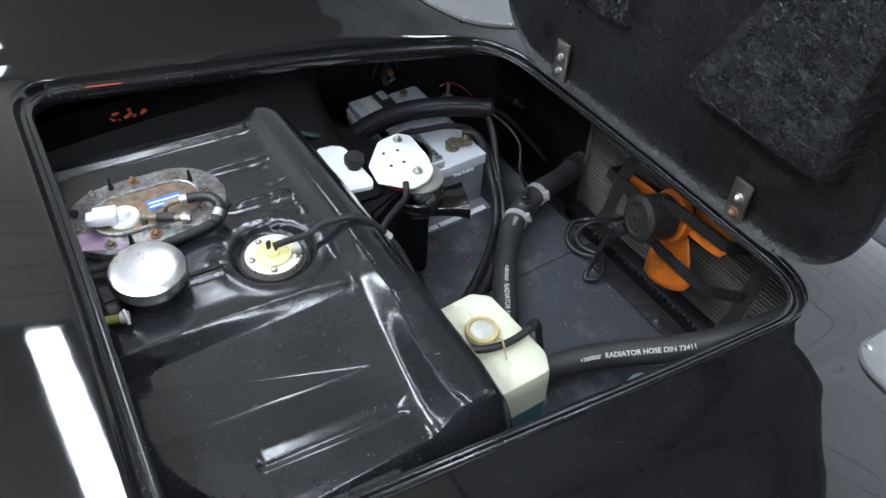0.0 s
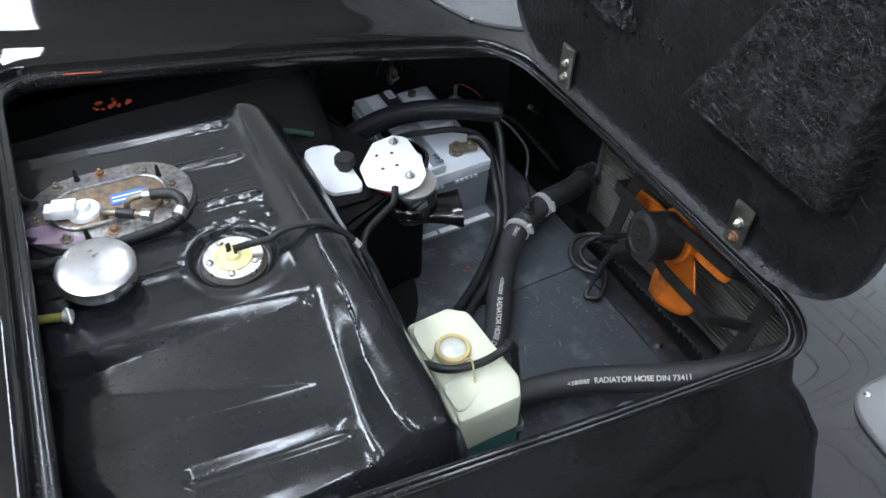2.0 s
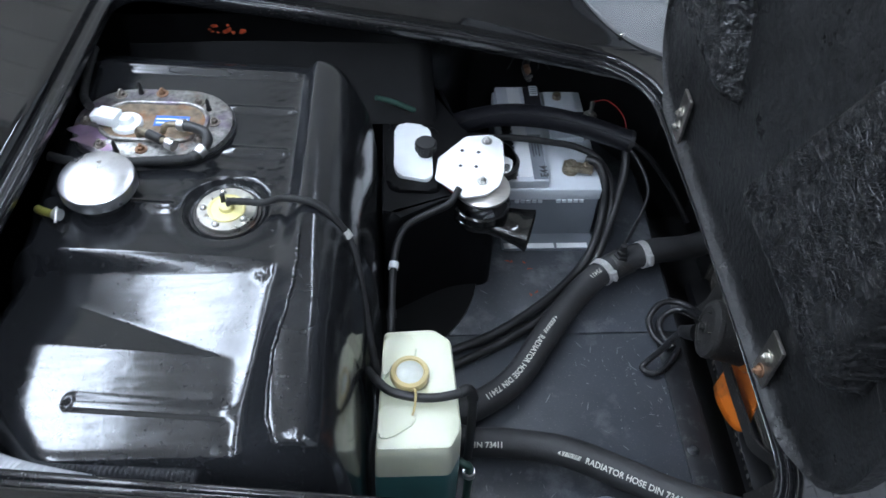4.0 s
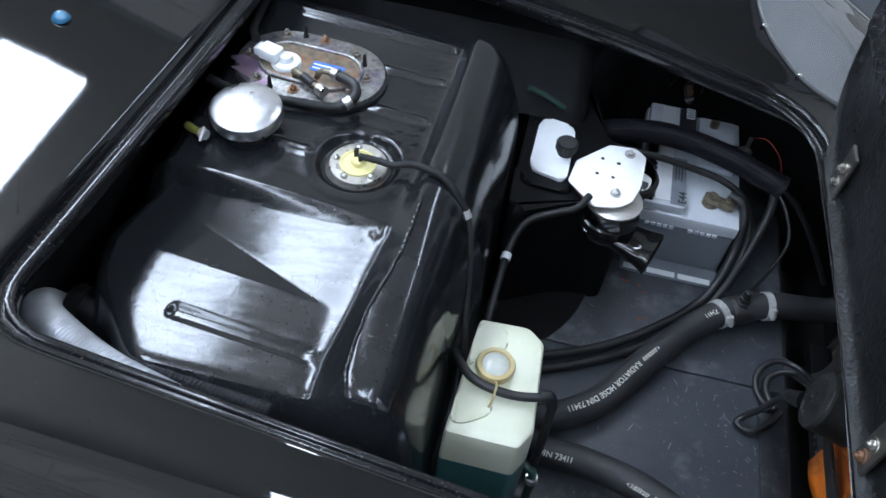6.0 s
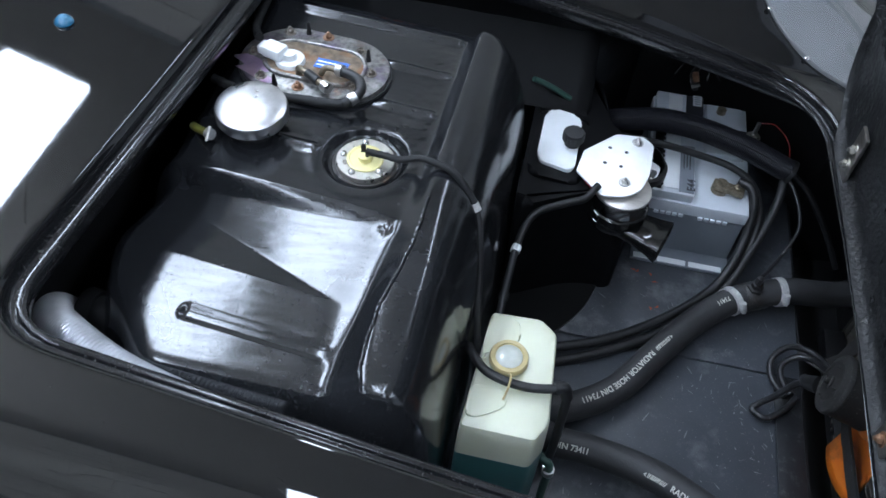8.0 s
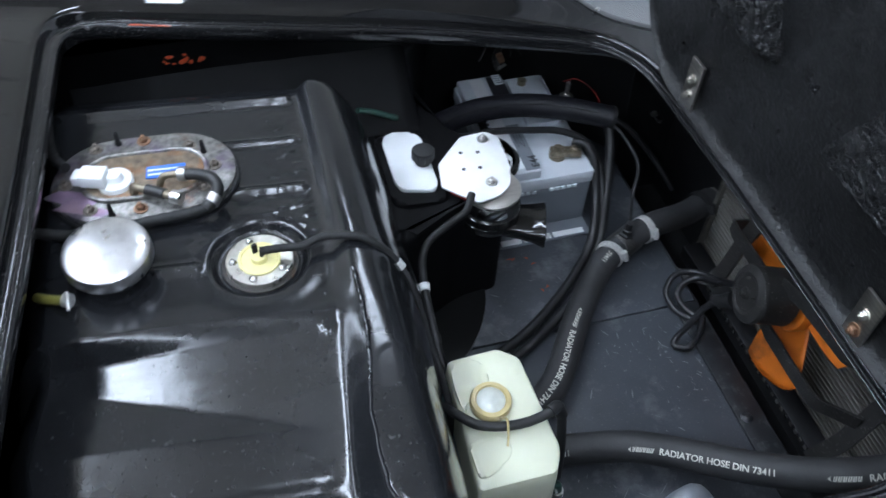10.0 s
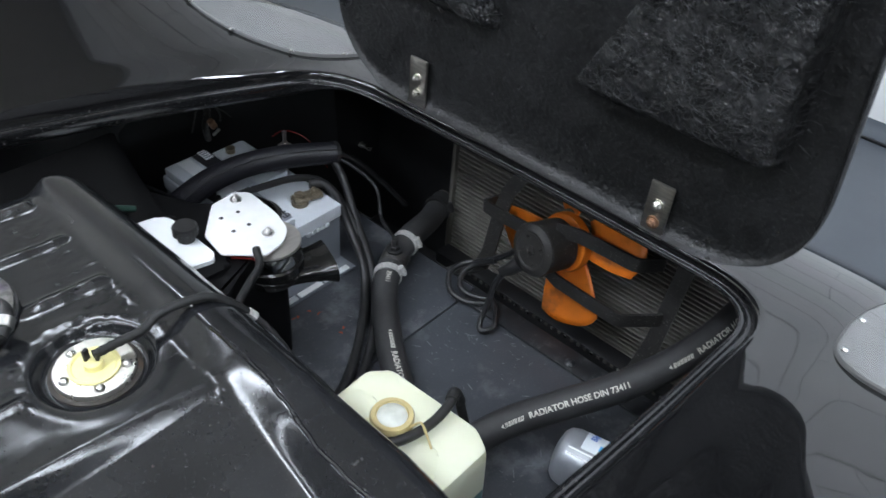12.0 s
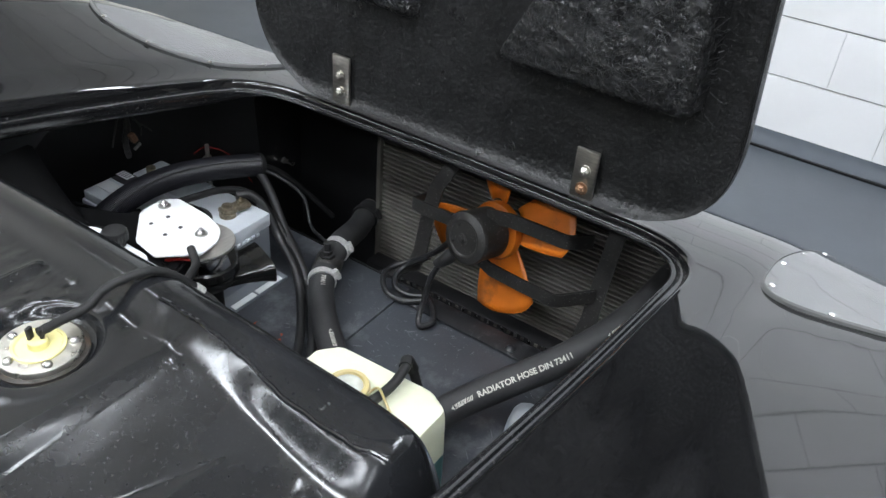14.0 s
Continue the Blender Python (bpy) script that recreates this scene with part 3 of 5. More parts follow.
# ---- open front lid ----
def make_lid():
    Z0, Z1, YL, YR = 0.738, 1.52, 0.348, -0.393
    lean = lambda z: 0.610 - 0.02 * (z - Z0) - 0.008 * S(Z0 + 0.015, Z0, z)
    out = round_poly([(YR - 0.002, Z0), (YL, Z0), (YL, Z1), (YR + 0.045, Z1)], [0.145, 0.145, 0.06, 0.06], 14)
    c = Vector((0.0, (Z0 + Z1) / 2))
    rows = []
    for s, dx in ((0.0, 0.0), (0.35, 0.0), (0.7, 0.0), (0.9, 0.0), (0.965, 0.001), (0.984, 0.0), (0.993, -0.002), (0.998, -0.006), (1.001, -0.006), (1.004, 0.002), (1.0, 0.016), (0.985, 0.024), (0.8, 0.034), (0.5, 0.04), (0.0, 0.045)):
        rows.append([(lean((c + (Vector(p) - c) * s).y) + dx, *(c + (Vector(p) - c) * s)) for p in out])
    bm = bmesh.new()
    quads(bm, rows, closed_v=True)
    bmesh.ops.remove_doubles(bm, verts=bm.verts, dist=1e-5)
    lid = part("front_lid", bm, "fibre", car, "open black fibreglass lid showing its rough underside", smooth=60)

    def panel(pts, proud, r):
        o = round_poly(pts, r, 5)
        cc = sum((Vector(p) for p in o), Vector((0, 0))) / len(o)
        rws = []
        for s, d in ((1.0, -0.003), (0.985, 0.008), (0.95, proud * 0.8), (0.92, proud)) + tuple((0.9 - 0.05 * k, proud + 0.002 + 0.003 * k / 18) for k in range(19)):
            row = []
            for p in o:
                q = cc + (Vector(p) - cc) * s
                row.append((lean(q.y) - d - 0.0035 * noise.noise((q.x * 22, q.y * 22, 3)) - 0.0012 * noise.noise((q.x * 70, q.y * 70, 9)), q.x, q.y))
            rws.append(row)
        b = bmesh.new()
        quads(b, rws, closed_v=True)
        bmesh.ops.remove_doubles(b, verts=b.verts, dist=1e-5)
        trees.append(BVHTree.FromBMesh(b))
        return b
    trees = []
    big = [(-0.075, 0.886), (-0.332, 0.884), (-0.336, 1.40), (-0.26, 1.24)]
    left = [(0.045, 0.895), (0.292, 0.905), (0.296, 1.40), (0.22, 1.24)]
    pr = part("stiffener", panel(big, 0.042, 0.02), "fibremat", lid, "raised fibreglass stiffening panel")
    pl = part("stiffener", panel(left, 0.030, 0.02), "fibremat", lid)
    # loose strands set in the resin
    for tree, ob, (y0, y1, z0, z1), proud, cnt in ((trees[0], pr, (-0.335, -0.075, 0.882, 1.3), 0.0450, 3600), (trees[1], pl, (0.05, 0.29, 0.905, 1.3), 0.0330, 1800)):
        b = bmesh.new()
        for k in range(cnt):
            y, z = random.uniform(y0, y1), random.uniform(z0, z1)
            a, ln, bend = random.uniform(0, 6.28), random.uniform(0.006, 0.020) * (1.6 if k % 9 == 0 else 1.0), random.uniform(-1.5, 1.5)
            if abs(y + 0.02) < 0.06 + 0.62 * max(0.0, z - 0.89):
                continue
            p = []
            for j in range(4):
                hit = tree.ray_cast(Vector((0.3, y, z)), Vector((1, 0, 0)))[0]
                p.append(((hit.x if hit else lean(z)) - random.uniform(-0.0002, 0.0004), y, z))
                y, z, a = y + math.cos(a) * ln / 3, z + math.sin(a) * ln / 3, a + bend / 3
            tube(p, 0.00034 if k % 5 else 0.0005, 4, bm=b, straight=True)
        tagged(part("strand_mat", b, "fringe", ob, "glass strands in the resin"), kind="stuff")
    for hy in (0.180, -0.213):
        hz = 0.778 if hy > 0 else 0.772
        hinge = part("hinge_plate", box(lean(hz) - 0.0075, hy, hz - 0.002, 0.005, 0.031, 0.074, 0.0015), "brushed", lid, "brushed steel hinge plate")
        for dz, mm in ((0.006, "zinc"), (-0.019, "rust" if hy < 0 else "zinc")):
            part("hinge_bolt", hexhead((lean(hz) - 0.0100, hy, hz + dz), (-1, 0, 0), 0.0058, 0.005, 0.0085), mm, lid)
    return lid


make_lid()


# ---- headlamp covers ----
def make_headlamp(side):
    pts = [(0.483, 0.58), (0.505, 0.487), (0.572, 0.418), (0.663, 0.392), (0.80, 0.415), (0.94, 0.46), (1.00, 0.58), (0.82, 0.68), (0.56, 0.68)]
    if side < 0:
        pts[:4] = [(0.480, 0.57), (0.503, 0.505), (0.530, 0.447), (0.572, 0.418), (0.668, 0.413)]
        pts[5] = (0.80, 0.432)
    pts = [(x, -0.018 + side * (y + 0.018)) for x, y in pts]
    o = round_poly(pts, 0.05, 5)
    cc = sum((Vector(p) for p in o), Vector((0, 0))) / len(o)

    def sheet(scale, lift):
        b = bmesh.new()
        rws = []
        for s in scale:
            rws.append([((cc + (Vector(p) - cc) * s).x, (cc + (Vector(p) - cc) * s).y, body_z(*(cc + (Vector(p) - cc) * s)) + lift) for p in o])
        quads(b, rws, closed_v=True)
        bmesh.ops.remove_doubles(b, verts=b.verts, dist=1e-5)
        return b
    part("headlamp_bowl", sheet((0.985, 0.8, 0.5, 0.2, 0.0), 0.0015), "reflector", car, "grey area behind the headlamp cover")
    cover = part("headlamp_cover", sheet((1.0, 0.96, 0.7, 0.4, 0.0), 0.005), "perspex", car, "clear headlamp cover with small screws")
    cover.visible_shadow = False
    b = bmesh.new()
    rws = []
    for s, h in ((1.014, 0.0005), (1.012, 0.004), (1.0, 0.006), (0.99, 0.0055)):
        rws.append([((cc + (Vector(p) - cc) * s).x, (cc + (Vector(p) - cc) * s).y, body_z(*(cc + (Vector(p) - cc) * s)) + h) for p in o])
    quads(b, rws, closed_v=True)
    part("headlamp_trim", b, "reflector", car, "edge of the headlamp cover")
    screws = ((0.508, 0.486), (0.490, 0.56), (0.572, 0.424), (0.663, 0.400), (0.76, 0.404), (0.56, 0.665), (0.86, 0.437))
    if side < 0:
        screws = ((0.514, 0.497), (0.491, 0.555), (0.574, 0.429), (0.668, 0.423), (0.76, 0.434), (0.56, 0.665), (0.86, 0.452))
    for x, y in screws:
        yy = -0.018 + side * (y + 0.018)
        part("cover_screw", lathe([(0.0042, -0.001), (0.0036, 0.0008), (0.002, 0.0014), (0.0005, 0.0016)], (x, yy, body_z(x, yy) + 0.005), seg=12), "chrome", cover)


make_headlamp(1)
make_headlamp(-1)
bz = body_z(-0.35, 0.018)
dome = part("washer_jet", lathe([(0.011, 0), (0.011, 0.002), (0.008, 0.006), (0.004, 0.009), (0.0005, 0.010)], (-0.35, 0.018, bz), seg=20), "bluecap", car, "small glossy blue dome on the cowl")


# ---- fuel tank ----
def tank_z(x, y):
    t = y + 0.09 * x
    r = math.hypot(x - 0.006, y - 0.007)
    soft = lambda v, w: 0.5 * (v + math.sqrt(v * v + w * w))
    # foot and crest of the rise to the front column
    foot = table(y, [-0.30, -0.25, -0.20, -0.10, -0.03, 0.04, 0.2, 0.3], [0.049, 0.052, 0.059, 0.069, 0.070, 0.076, 0.081, 0.084])
    crest = table(y, [-0.305, -0.28, -0.25, -0.20, -0.155, -0.118, -0.086, -0.03, 0.04, 0.2, 0.3], [0.088, 0.080, 0.0785, 0.0805, 0.090, 0.095, 0.0965, 0.0965, 0.097, 0.099, 0.100])
    wob = S(0.0, -0.05, y)
    crest += wob * 0.0012 * noise.noise((y * 34, 2.0, 5.5))
    flat = 1 - S(foot - 0.012, foot, x)
    # upper panel with pressed ribs running fore and aft
    z = 0.786 + 0.004 * S(-0.03, -0.09, y)
    z += flat * (0.007 * math.exp(-((t - 0.262) / 0.006) ** 2) + 0.004 * math.exp(-((t - 0.187) / 0.005) ** 2) * S(-0.03, 0.0, x)
                 + 0.005 * math.exp(-((t - 0.106) / 0.006) ** 2) * S(-0.02, 0.01, x) + 0.004 * math.exp(-((t - 0.003) / 0.006) ** 2) * S(-0.05, -0.06, x))
    z -= 0.065 * S(0.262, 0.40, t)
    # lower panel past the step: three shallow facets that meet in a point
    ax, ay = x - 0.032, y + 0.197
    su = 0.417 * ax + 0.909 * ay
    sl = 0.114 * ax + 0.993 * ay
    low = 0.7718 + UX * ax + UY * ay + (UA * soft(-su, 0.001) - LB * soft(-sl, 0.001)) * (1 - S(0.020, 0.050, x))
    low += S(-0.17, -0.20, y) * (0.0001 * noise.noise((x * 22, y * 150, 1.5)) + 0.0002 * noise.noise((x * 9, y * 40, 6.5)))
    # pressed bead, open towards the column
    k = min(1.0, max(0.0, (x + 0.118) / 0.178))
    d = math.hypot(x + 0.118 - 0.178 * k, y + 0.241 + 0.0185 * k)
    low -= 0.0034 * (1 - S(0.002, 0.0125, d)) * (1 - S(0.020, 0.052, x))
    z += 0.0008 * flat * math.exp(-((t + 0.080) / 0.005) ** 2)
    z += (low - z) * min(1.0, max(0.0, (-0.072 - t) / 0.018))
    # front column with a flat pad on its near half
    top = table(y, [-0.34, -0.30, -0.25, -0.20, -0.10, 0.0, 0.25, 0.30], [0.785, 0.7915, 0.7945, 0.7965, 0.801, 0.803, 0.803, 0.803])
    k = (x - foot) / (crest - foot)
    near = soft(k, 0.20) - soft(k - 1, 0.08)
    rise = wob * near + (1 - wob) * (soft(k, 0.3) - soft(k - 1, 0.22))
    off = min(0.055, abs(x - 0.110))
    pad = math.hypot((x - 0.110) / 0.029, (y + 0.222) / 0.082)
    top += 0.0010 - 4.0 * max(0.0, off - 0.010) ** 2 - 0.0004 * (1 - S(0.93, 1.0, pad)) * wob
    top -= 0.20 * S(0.262, 0.352, y + 7.0 * max(0.0, off - 0.012) ** 2) ** 1.3
    z += (top - z) * min(1.0, max(0.0, rise))
    z += 0.0002 * noise.noise((x * 30, y * 22, 8.5)) * S(foot - 0.012, foot, x) * (1 - S(crest - 0.004, crest, x)) * wob
    z += 0.0016 * math.exp(-(((x - 0.060) / 0.008) ** 2 + ((t + 0.094) / 0.007) ** 2)) * (1 + noise.noise((x * 300, y * 300, 1)))
    # near end rolls down
    z -= 0.17 * S(-0.298, -0.40, y) + 6.0 * max(0.0, -0.285 - y) ** 2
    # sender well
    z -= 0.011 * (1 - S(0.043, 0.054, r))
    z += 0.0009 * math.exp(-((r - 0.062) / 0.010) ** 2)
    # rounded rear edge and chamfered rear corner
    left = table(y, [-0.19, -0.147, -0.10, -0.03, 0.1, 0.3], [-0.226, -0.229, -0.222, -0.212, -0.212, -0.215])
    z -= 24.0 * max(0.0, left + 0.018 - x) ** 2
    c = -(x + 0.174) * 0.805 - (y + 0.245) * 0.593
    z -= 0.22 * soft(c, 0.005) + 24.0 * max(0.0, c - 0.004) ** 2
    z += 0.0005 * noise.noise((x * 12, y * 12, 0.5)) + 0.00012 * noise.noise((x * 40, y * 40, 2.5))
    # lumpy sealer round the sender and the front ends of the ribs
    m = S(0.0, 0.05, x) * (1 - S(0.075, 0.088, x)) * S(0.03, 0.07, y) * (1 - S(0.25, 0.28, y)) + 1.2 * math.exp(-((r - 0.066) / 0.012) ** 2) * S(-0.03, 0.03, y)
    z += m * (0.0006 * noise.noise((x * 45, y * 70, 4.5)) + 0.0003 * noise.noise((x * 120, y * 160, 7.5)))
    return z


# slopes of the lower panel's facets
UX, UY, UA, LB = 0.12, 0.12, 0.32, 0.27

tank = thing("fuel_tank", (-0.03, -0.03, 0.5), "glossy black painted fuel tank with pressed ribs", "fuel tank")


def make_tank():
    edge = lambda y: table(y, [-0.40, -0.30, -0.25, -0.14, -0.05, 0.04, 0.35], [0.104, 0.109, 0.112, 0.112, 0.106, 0.104, 0.102])
    wide = lambda y: table(y, [-0.16, -0.03], [0.70, 1.0])
    ys = [-0.395 + j * (0.345 + 0.395) / 340 for j in range(341)]
    rows = []
    for i in range(251):
        rows.append([(-0.275 + i * (edge(y) + 0.275) / 250, y, tank_z(-0.275 + i * (edge(y) + 0.275) / 250, y)) for y in ys])
    # front roll and face
    for dx, dz in ((0.005, 0.0002), (0.010, 0.0008), (0.018, 0.0035), (0.026, 0.0085), (0.033, 0.0155), (0.041, 0.026), (0.051, 0.042), (0.062, 0.070), (0.071, 0.10), (0.077, 0.15), (0.081, 0.25), (0.082, 0.36)):
        rows.append([(edge(y) + dx * wide(y) - 0.030 * S(0.25, 0.345, y) - 0.01 * S(-0.28, -0.38, y), y, tank_z(edge(y), y) - dz) for y in ys])
    bm = bmesh.new()
    quads(bm, rows)
    part("tank_shell", bm, "tank", tank, "glossy black tank shell", smooth=75)
    part("tank_underside", box(-0.045, -0.025, 0.50, 0.42, 0.66, 0.22, 0.02), "black", tank)
    # weld seam along the front ridge
    pts = [(table(y, [-0.305, -0.28, -0.25, -0.20, -0.155, -0.118, -0.086, -0.03], [0.088, 0.080, 0.0785, 0.0805, 0.090, 0.095, 0.0965, 0.0965]) + 0.0004 * math.sin(j * 2.3), y, 0) for j, y in enumerate([-0.303 + 0.0125 * k for k in range(22)])]
    part("weld_seam", tube([(x, y, tank_z(x, y) + 0.0005) for x, y, _ in pts], 0.0024, 8, 6, lambda i, n_: 0.8 + 0.5 * abs(noise.noise((i * 0.23, 3.0, 1.0)))), "tank", tank)
    # filler neck stub on the near end
    part("side_outlet", lathe([(0.024, 0), (0.024, 0.018), (0.021, 0.019), (0.021, 0.035), (0.025, 0.036), (0.025, 0.052), (0.015, 0.054)], (-0.205, -0.235, 0.705), (-1, 0.15, 0), 28), "black", tank, "black outlet stub with a clamp")
    # filler cap
    part("filler_neck", lathe([(0.030, -0.03), (0.030, 0.012), (0.034, 0.014), (0.034, 0.018)], (-0.139, 0.023, 0.785), seg=36), "black", tank)
    cap = part("filler_cap", lathe([(0.030, -0.004), (0.0425, -0.003), (0.0440, 0.0), (0.0440, 0.010), (0.0425, 0.0135), (0.038, 0.0155), (0.028, 0.0165), (0.012, 0.0175), (0.002, 0.0177)], (-0.139, 0.023, 0.808), (0.02, -0.05, 1), 64), "capmetal", tank, "scuffed polished metal filler cap")
    part("cap_tube", tube([(-0.215, 0.012, 0.780), (-0.205, 0.000, 0.790), (-0.190, -0.010, 0.796), (-0.178, -0.014, 0.797)], 0.005, 12, 5), "yellowtube", cap, "yellowed tube under the cap")
    part("cap_clip", lathe([(0.0056, -0.004), (0.0068, -0.004), (0.0068, 0.004), (0.0056, 0.004)], (-0.181, -0.013, 0.797), (1, -0.4, 0.1), 20), "clampsteel", cap, "bright spring clip")
    part("clip_screw", tube([(-0.180, -0.026, 0.797), (-0.180, -0.010, 0.806)], 0.002, 8, 1), "clampsteel", cap)
    return cap


make_tank()


def make_sender():
    sx, sy, sz = 0.006, 0.007, 0.778
    f = part("sender_flange", lathe([(0.0355, -0.004), (0.0355, 0.0035), (0.0345, 0.005), (0.024, 0.0052)], (sx, sy, sz), seg=56), "zinc", tank, "zinc-plated sender flange")
    part("sender_gasket", lathe([(0.040, -0.006), (0.040, -0.0005), (0.030, 0.0)], (sx, sy, sz), seg=56), "rustring", tank)
    b = lathe([(0.0225, 0.003), (0.0225, 0.0070), (0.020, 0.0075), (0.0185, 0.0060), (0.009, 0.0062), (0.0085, 0.012), (0.007, 0.0132), (0.001, 0.0135)], (sx, sy, sz), seg=40)
    part("sender_centre", b, "sendcream", f, "cream plastic sender centre")
    for k in range(5):
        a = math.radians(249 + 72 * k)
        x, y = sx + 0.0275 * math.cos(a), sy + 0.0275 * math.sin(a)
        b = lathe([(0.0045, 0.005), (0.0043, 0.007), (0.003, 0.0085), (0.0005, 0.009)], (x, y, sz), seg=16)
        part("sender_screw", b, "steel", f)
    part("connector", box(sx - 0.003, sy + 0.004, sz + 0.018, 0.006, 0.0035, 0.014, 0.0008, Matrix.Rotation(0.3, 3, "Z")), "black", f)
    part("connector", box(sx + 0.004, sy - 0.002, sz + 0.017, 0.006, 0.0035, 0.012, 0.0008, Matrix.Rotation(0.9, 3, "Z")), "black", f)


make_sender()


def make_pump():
    R = Matrix.Rotation(-0.06, 2)
    c = Vector((-0.101, 0.148))

    def oval(lx, ly, n=14):
        pts = []
        for sgn in (1, -1):
            for k in range(n + 1):
                a = -math.pi / 2 + math.pi * k / n
                pts.append(Vector((sgn * (lx - ly + ly * math.cos(a)), sgn * ly * math.sin(a))))
        return [tuple(c + R @ p) for p in pts]
    part("pump_gasket", prism(oval(0.103, 0.069), 0.782, 0.7905), "matt", tank)
    plate = part("pump_plate", prism(oval(0.100, 0.066), 0.7905, 0.7965, 0.0015), "plate", tank, "corroded zinc fuel pump plate with a rainbow sheen")
    b = prism(oval(0.070, 0.038), 0.7965, 0.7985, 0.001)
    part("raised_pad", b, "pad", plate, "rust-stained middle of the plate")
    rim = oval(0.068, 0.036)
    part("seal_bead", tube([(*p, 0.7985) for p in rim + rim[:1]], 0.0030, 8, 1), "plate", plate)
    for x, y in ((-0.157, 0.209), (-0.100, 0.212), (-0.046, 0.191), (-0.019, 0.147), (-0.035, 0.112), (-0.108, 0.091), (-0.164, 0.101), (-0.192, 0.150)):
        part("nut", hexhead((-0.101 + (x + 0.101) * 0.93, 0.148 + (y - 0.148) * 0.90, 0.7965), r=0.0048, h=0.005, washer=0.0078), "rust" if (x, y) in ((-0.108, 0.091), (-0.100, 0.212)) else "oldnut", plate)
    for x, y in ((-0.130, 0.215), (-0.030, 0.176), (-0.140, 0.086)):
        part("stud", lathe([(0.004, 0), (0.003, 0.005), (0.0022, 0.016), (0.0008, 0.018)], (-0.101 + (x + 0.101) * 0.93, 0.148 + (y - 0.148) * 0.88, 0.7965), seg=10), "black", plate)
    b = bmesh.new()
    quads(b, [[tuple(c + R @ Vector((-0.096 + 0.052 * i / 8 + 0.010 * math.sin(j * 0.9), -0.058 + 0.030 * j / 8 + 0.02 * (1 - i / 8)))) + (0.7968,) for j in range(9)] for i in range(9)])
    part("sheen_patch", b, "rainbow", plate, "rainbow sheen on the zinc", smooth=0)
    # white plug
    plug = part("plug", box(-0.152, 0.141, 0.812, 0.028, 0.021, 0.016, 0.002, Matrix.Rotation(-0.3, 3, "Z")), "white", plate, "white plastic electrical plug")
    join_b = lathe([(0.0195, 0), (0.0195, 0.004), (0.018, 0.006), (0.010, 0.007), (0.008, 0.014), (0.001, 0.015)], (-0.132, 0.141, 0.7985), seg=32)
    part("plug_base", join_b, "white", plug)
    part("plug_end", box(-0.168, 0.146, 0.810, 0.012, 0.017, 0.012, 0.002, Matrix.Rotation(-0.3, 3, "Z")), "white", plug)
    # blue label
    part("blue_sticker", box(-0.078, 0.147, 0.7992, 0.043, 0.019, 0.0008, rot=Matrix.Rotation(-0.06, 3, "Z")), "blue", plate, "blue and white sticker")
    for dy in (-0.004, 0.003):
        part("sticker_bar", box(-0.078, 0.147 + dy, 0.7998, 0.039, 0.0022, 0.0004, rot=Matrix.Rotation(-0.06, 3, "Z")), "white", plate)
    # unions and fuel hoses
    part("union", tube([(-0.105, 0.115, 0.810), (-0.064, 0.089, 0.810)], 0.0045, 12, 1, lambda i, n_: 1.0), "brass", plate, "brass pipe union")
    b = tube([(-0.113, 0.120, 0.799), (-0.112, 0.119, 0.809), (-0.102, 0.113, 0.810)], 0.0045, 10, 4)
    part("elbow", b, "brass", plate)
    part("hose_stub", tube([(-0.098, 0.111, 0.810), (-0.080, 0.099, 0.810)], 0.0062, 12, 1), "rubber", plate)
    part("clip", tube([(-0.072, 0.094, 0.810), (-0.063, 0.088, 0.810)], 0.0075, 14, 1), "steel", plate)
    part("union", tube([(-0.086, 0.126, 0.799), (-0.080, 0.128, 0.809), (-0.064, 0.126, 0.812)], 0.004, 10, 4), "brass", plate)
    part("fuel_hose", tube([(-0.060, 0.124, 0.812), (-0.042, 0.118, 0.813), (-0.029, 0.109, 0.813), (-0.024, 0.095, 0.811), (-0.030, 0.082, 0.807), (-0.040, 0.075, 0.803)], 0.0066, 14, 8), "rubber", plate, "black fuel hose")
    part("clip", tube([(-0.063, 0.1255, 0.812), (-0.055, 0.123, 0.8125)], 0.0082, 14, 1), "steel", plate)
    part("clip", tube([(-0.0275, 0.086, 0.8085), (-0.034, 0.079, 0.8055)], 0.0085, 14, 1), "steel", plate)


make_pump()


# ---- hoses and cables ----
def hose(name, pts, r, material, label, category, seg=16, n=10, radius=None, group=""):
    p = Vector(pts[0])
    e = thing(name, p, label, category, group)
    part("sleeve", tube(pts, r, seg, n, radius), material, e)
    return e


def along(path, s):
    acc = 0.0
    for i in range(len(path) - 1):
        l = (path[i + 1] - path[i]).length
        if acc + l >= s:
            return path[i].lerp(path[i + 1], (s - acc) / l), (path[i + 1] - path[i]).normalized()
        acc += l
    return path[-1], (path[-1] - path[-2]).normalized()


def wrap(b, pts, r, s0, face, n=10):
    """Lays flat letters on a hose, starting s0 metres along it, facing that way."""
    path = smooth_path(pts, n)
    bmesh.ops.triangulate(b, faces=b.faces)
    for v in b.verts:
        q, d = along(path, s0 + v.co.x)
        nn = Vector(face)
        nn = (nn - d * nn.dot(d)).normalized()
        e = nn.cross(d)
        a = v.co.y / r
        v.co = q + (nn * math.cos(a) + e * math.sin(a)) * (r + 0.0006)
    return b


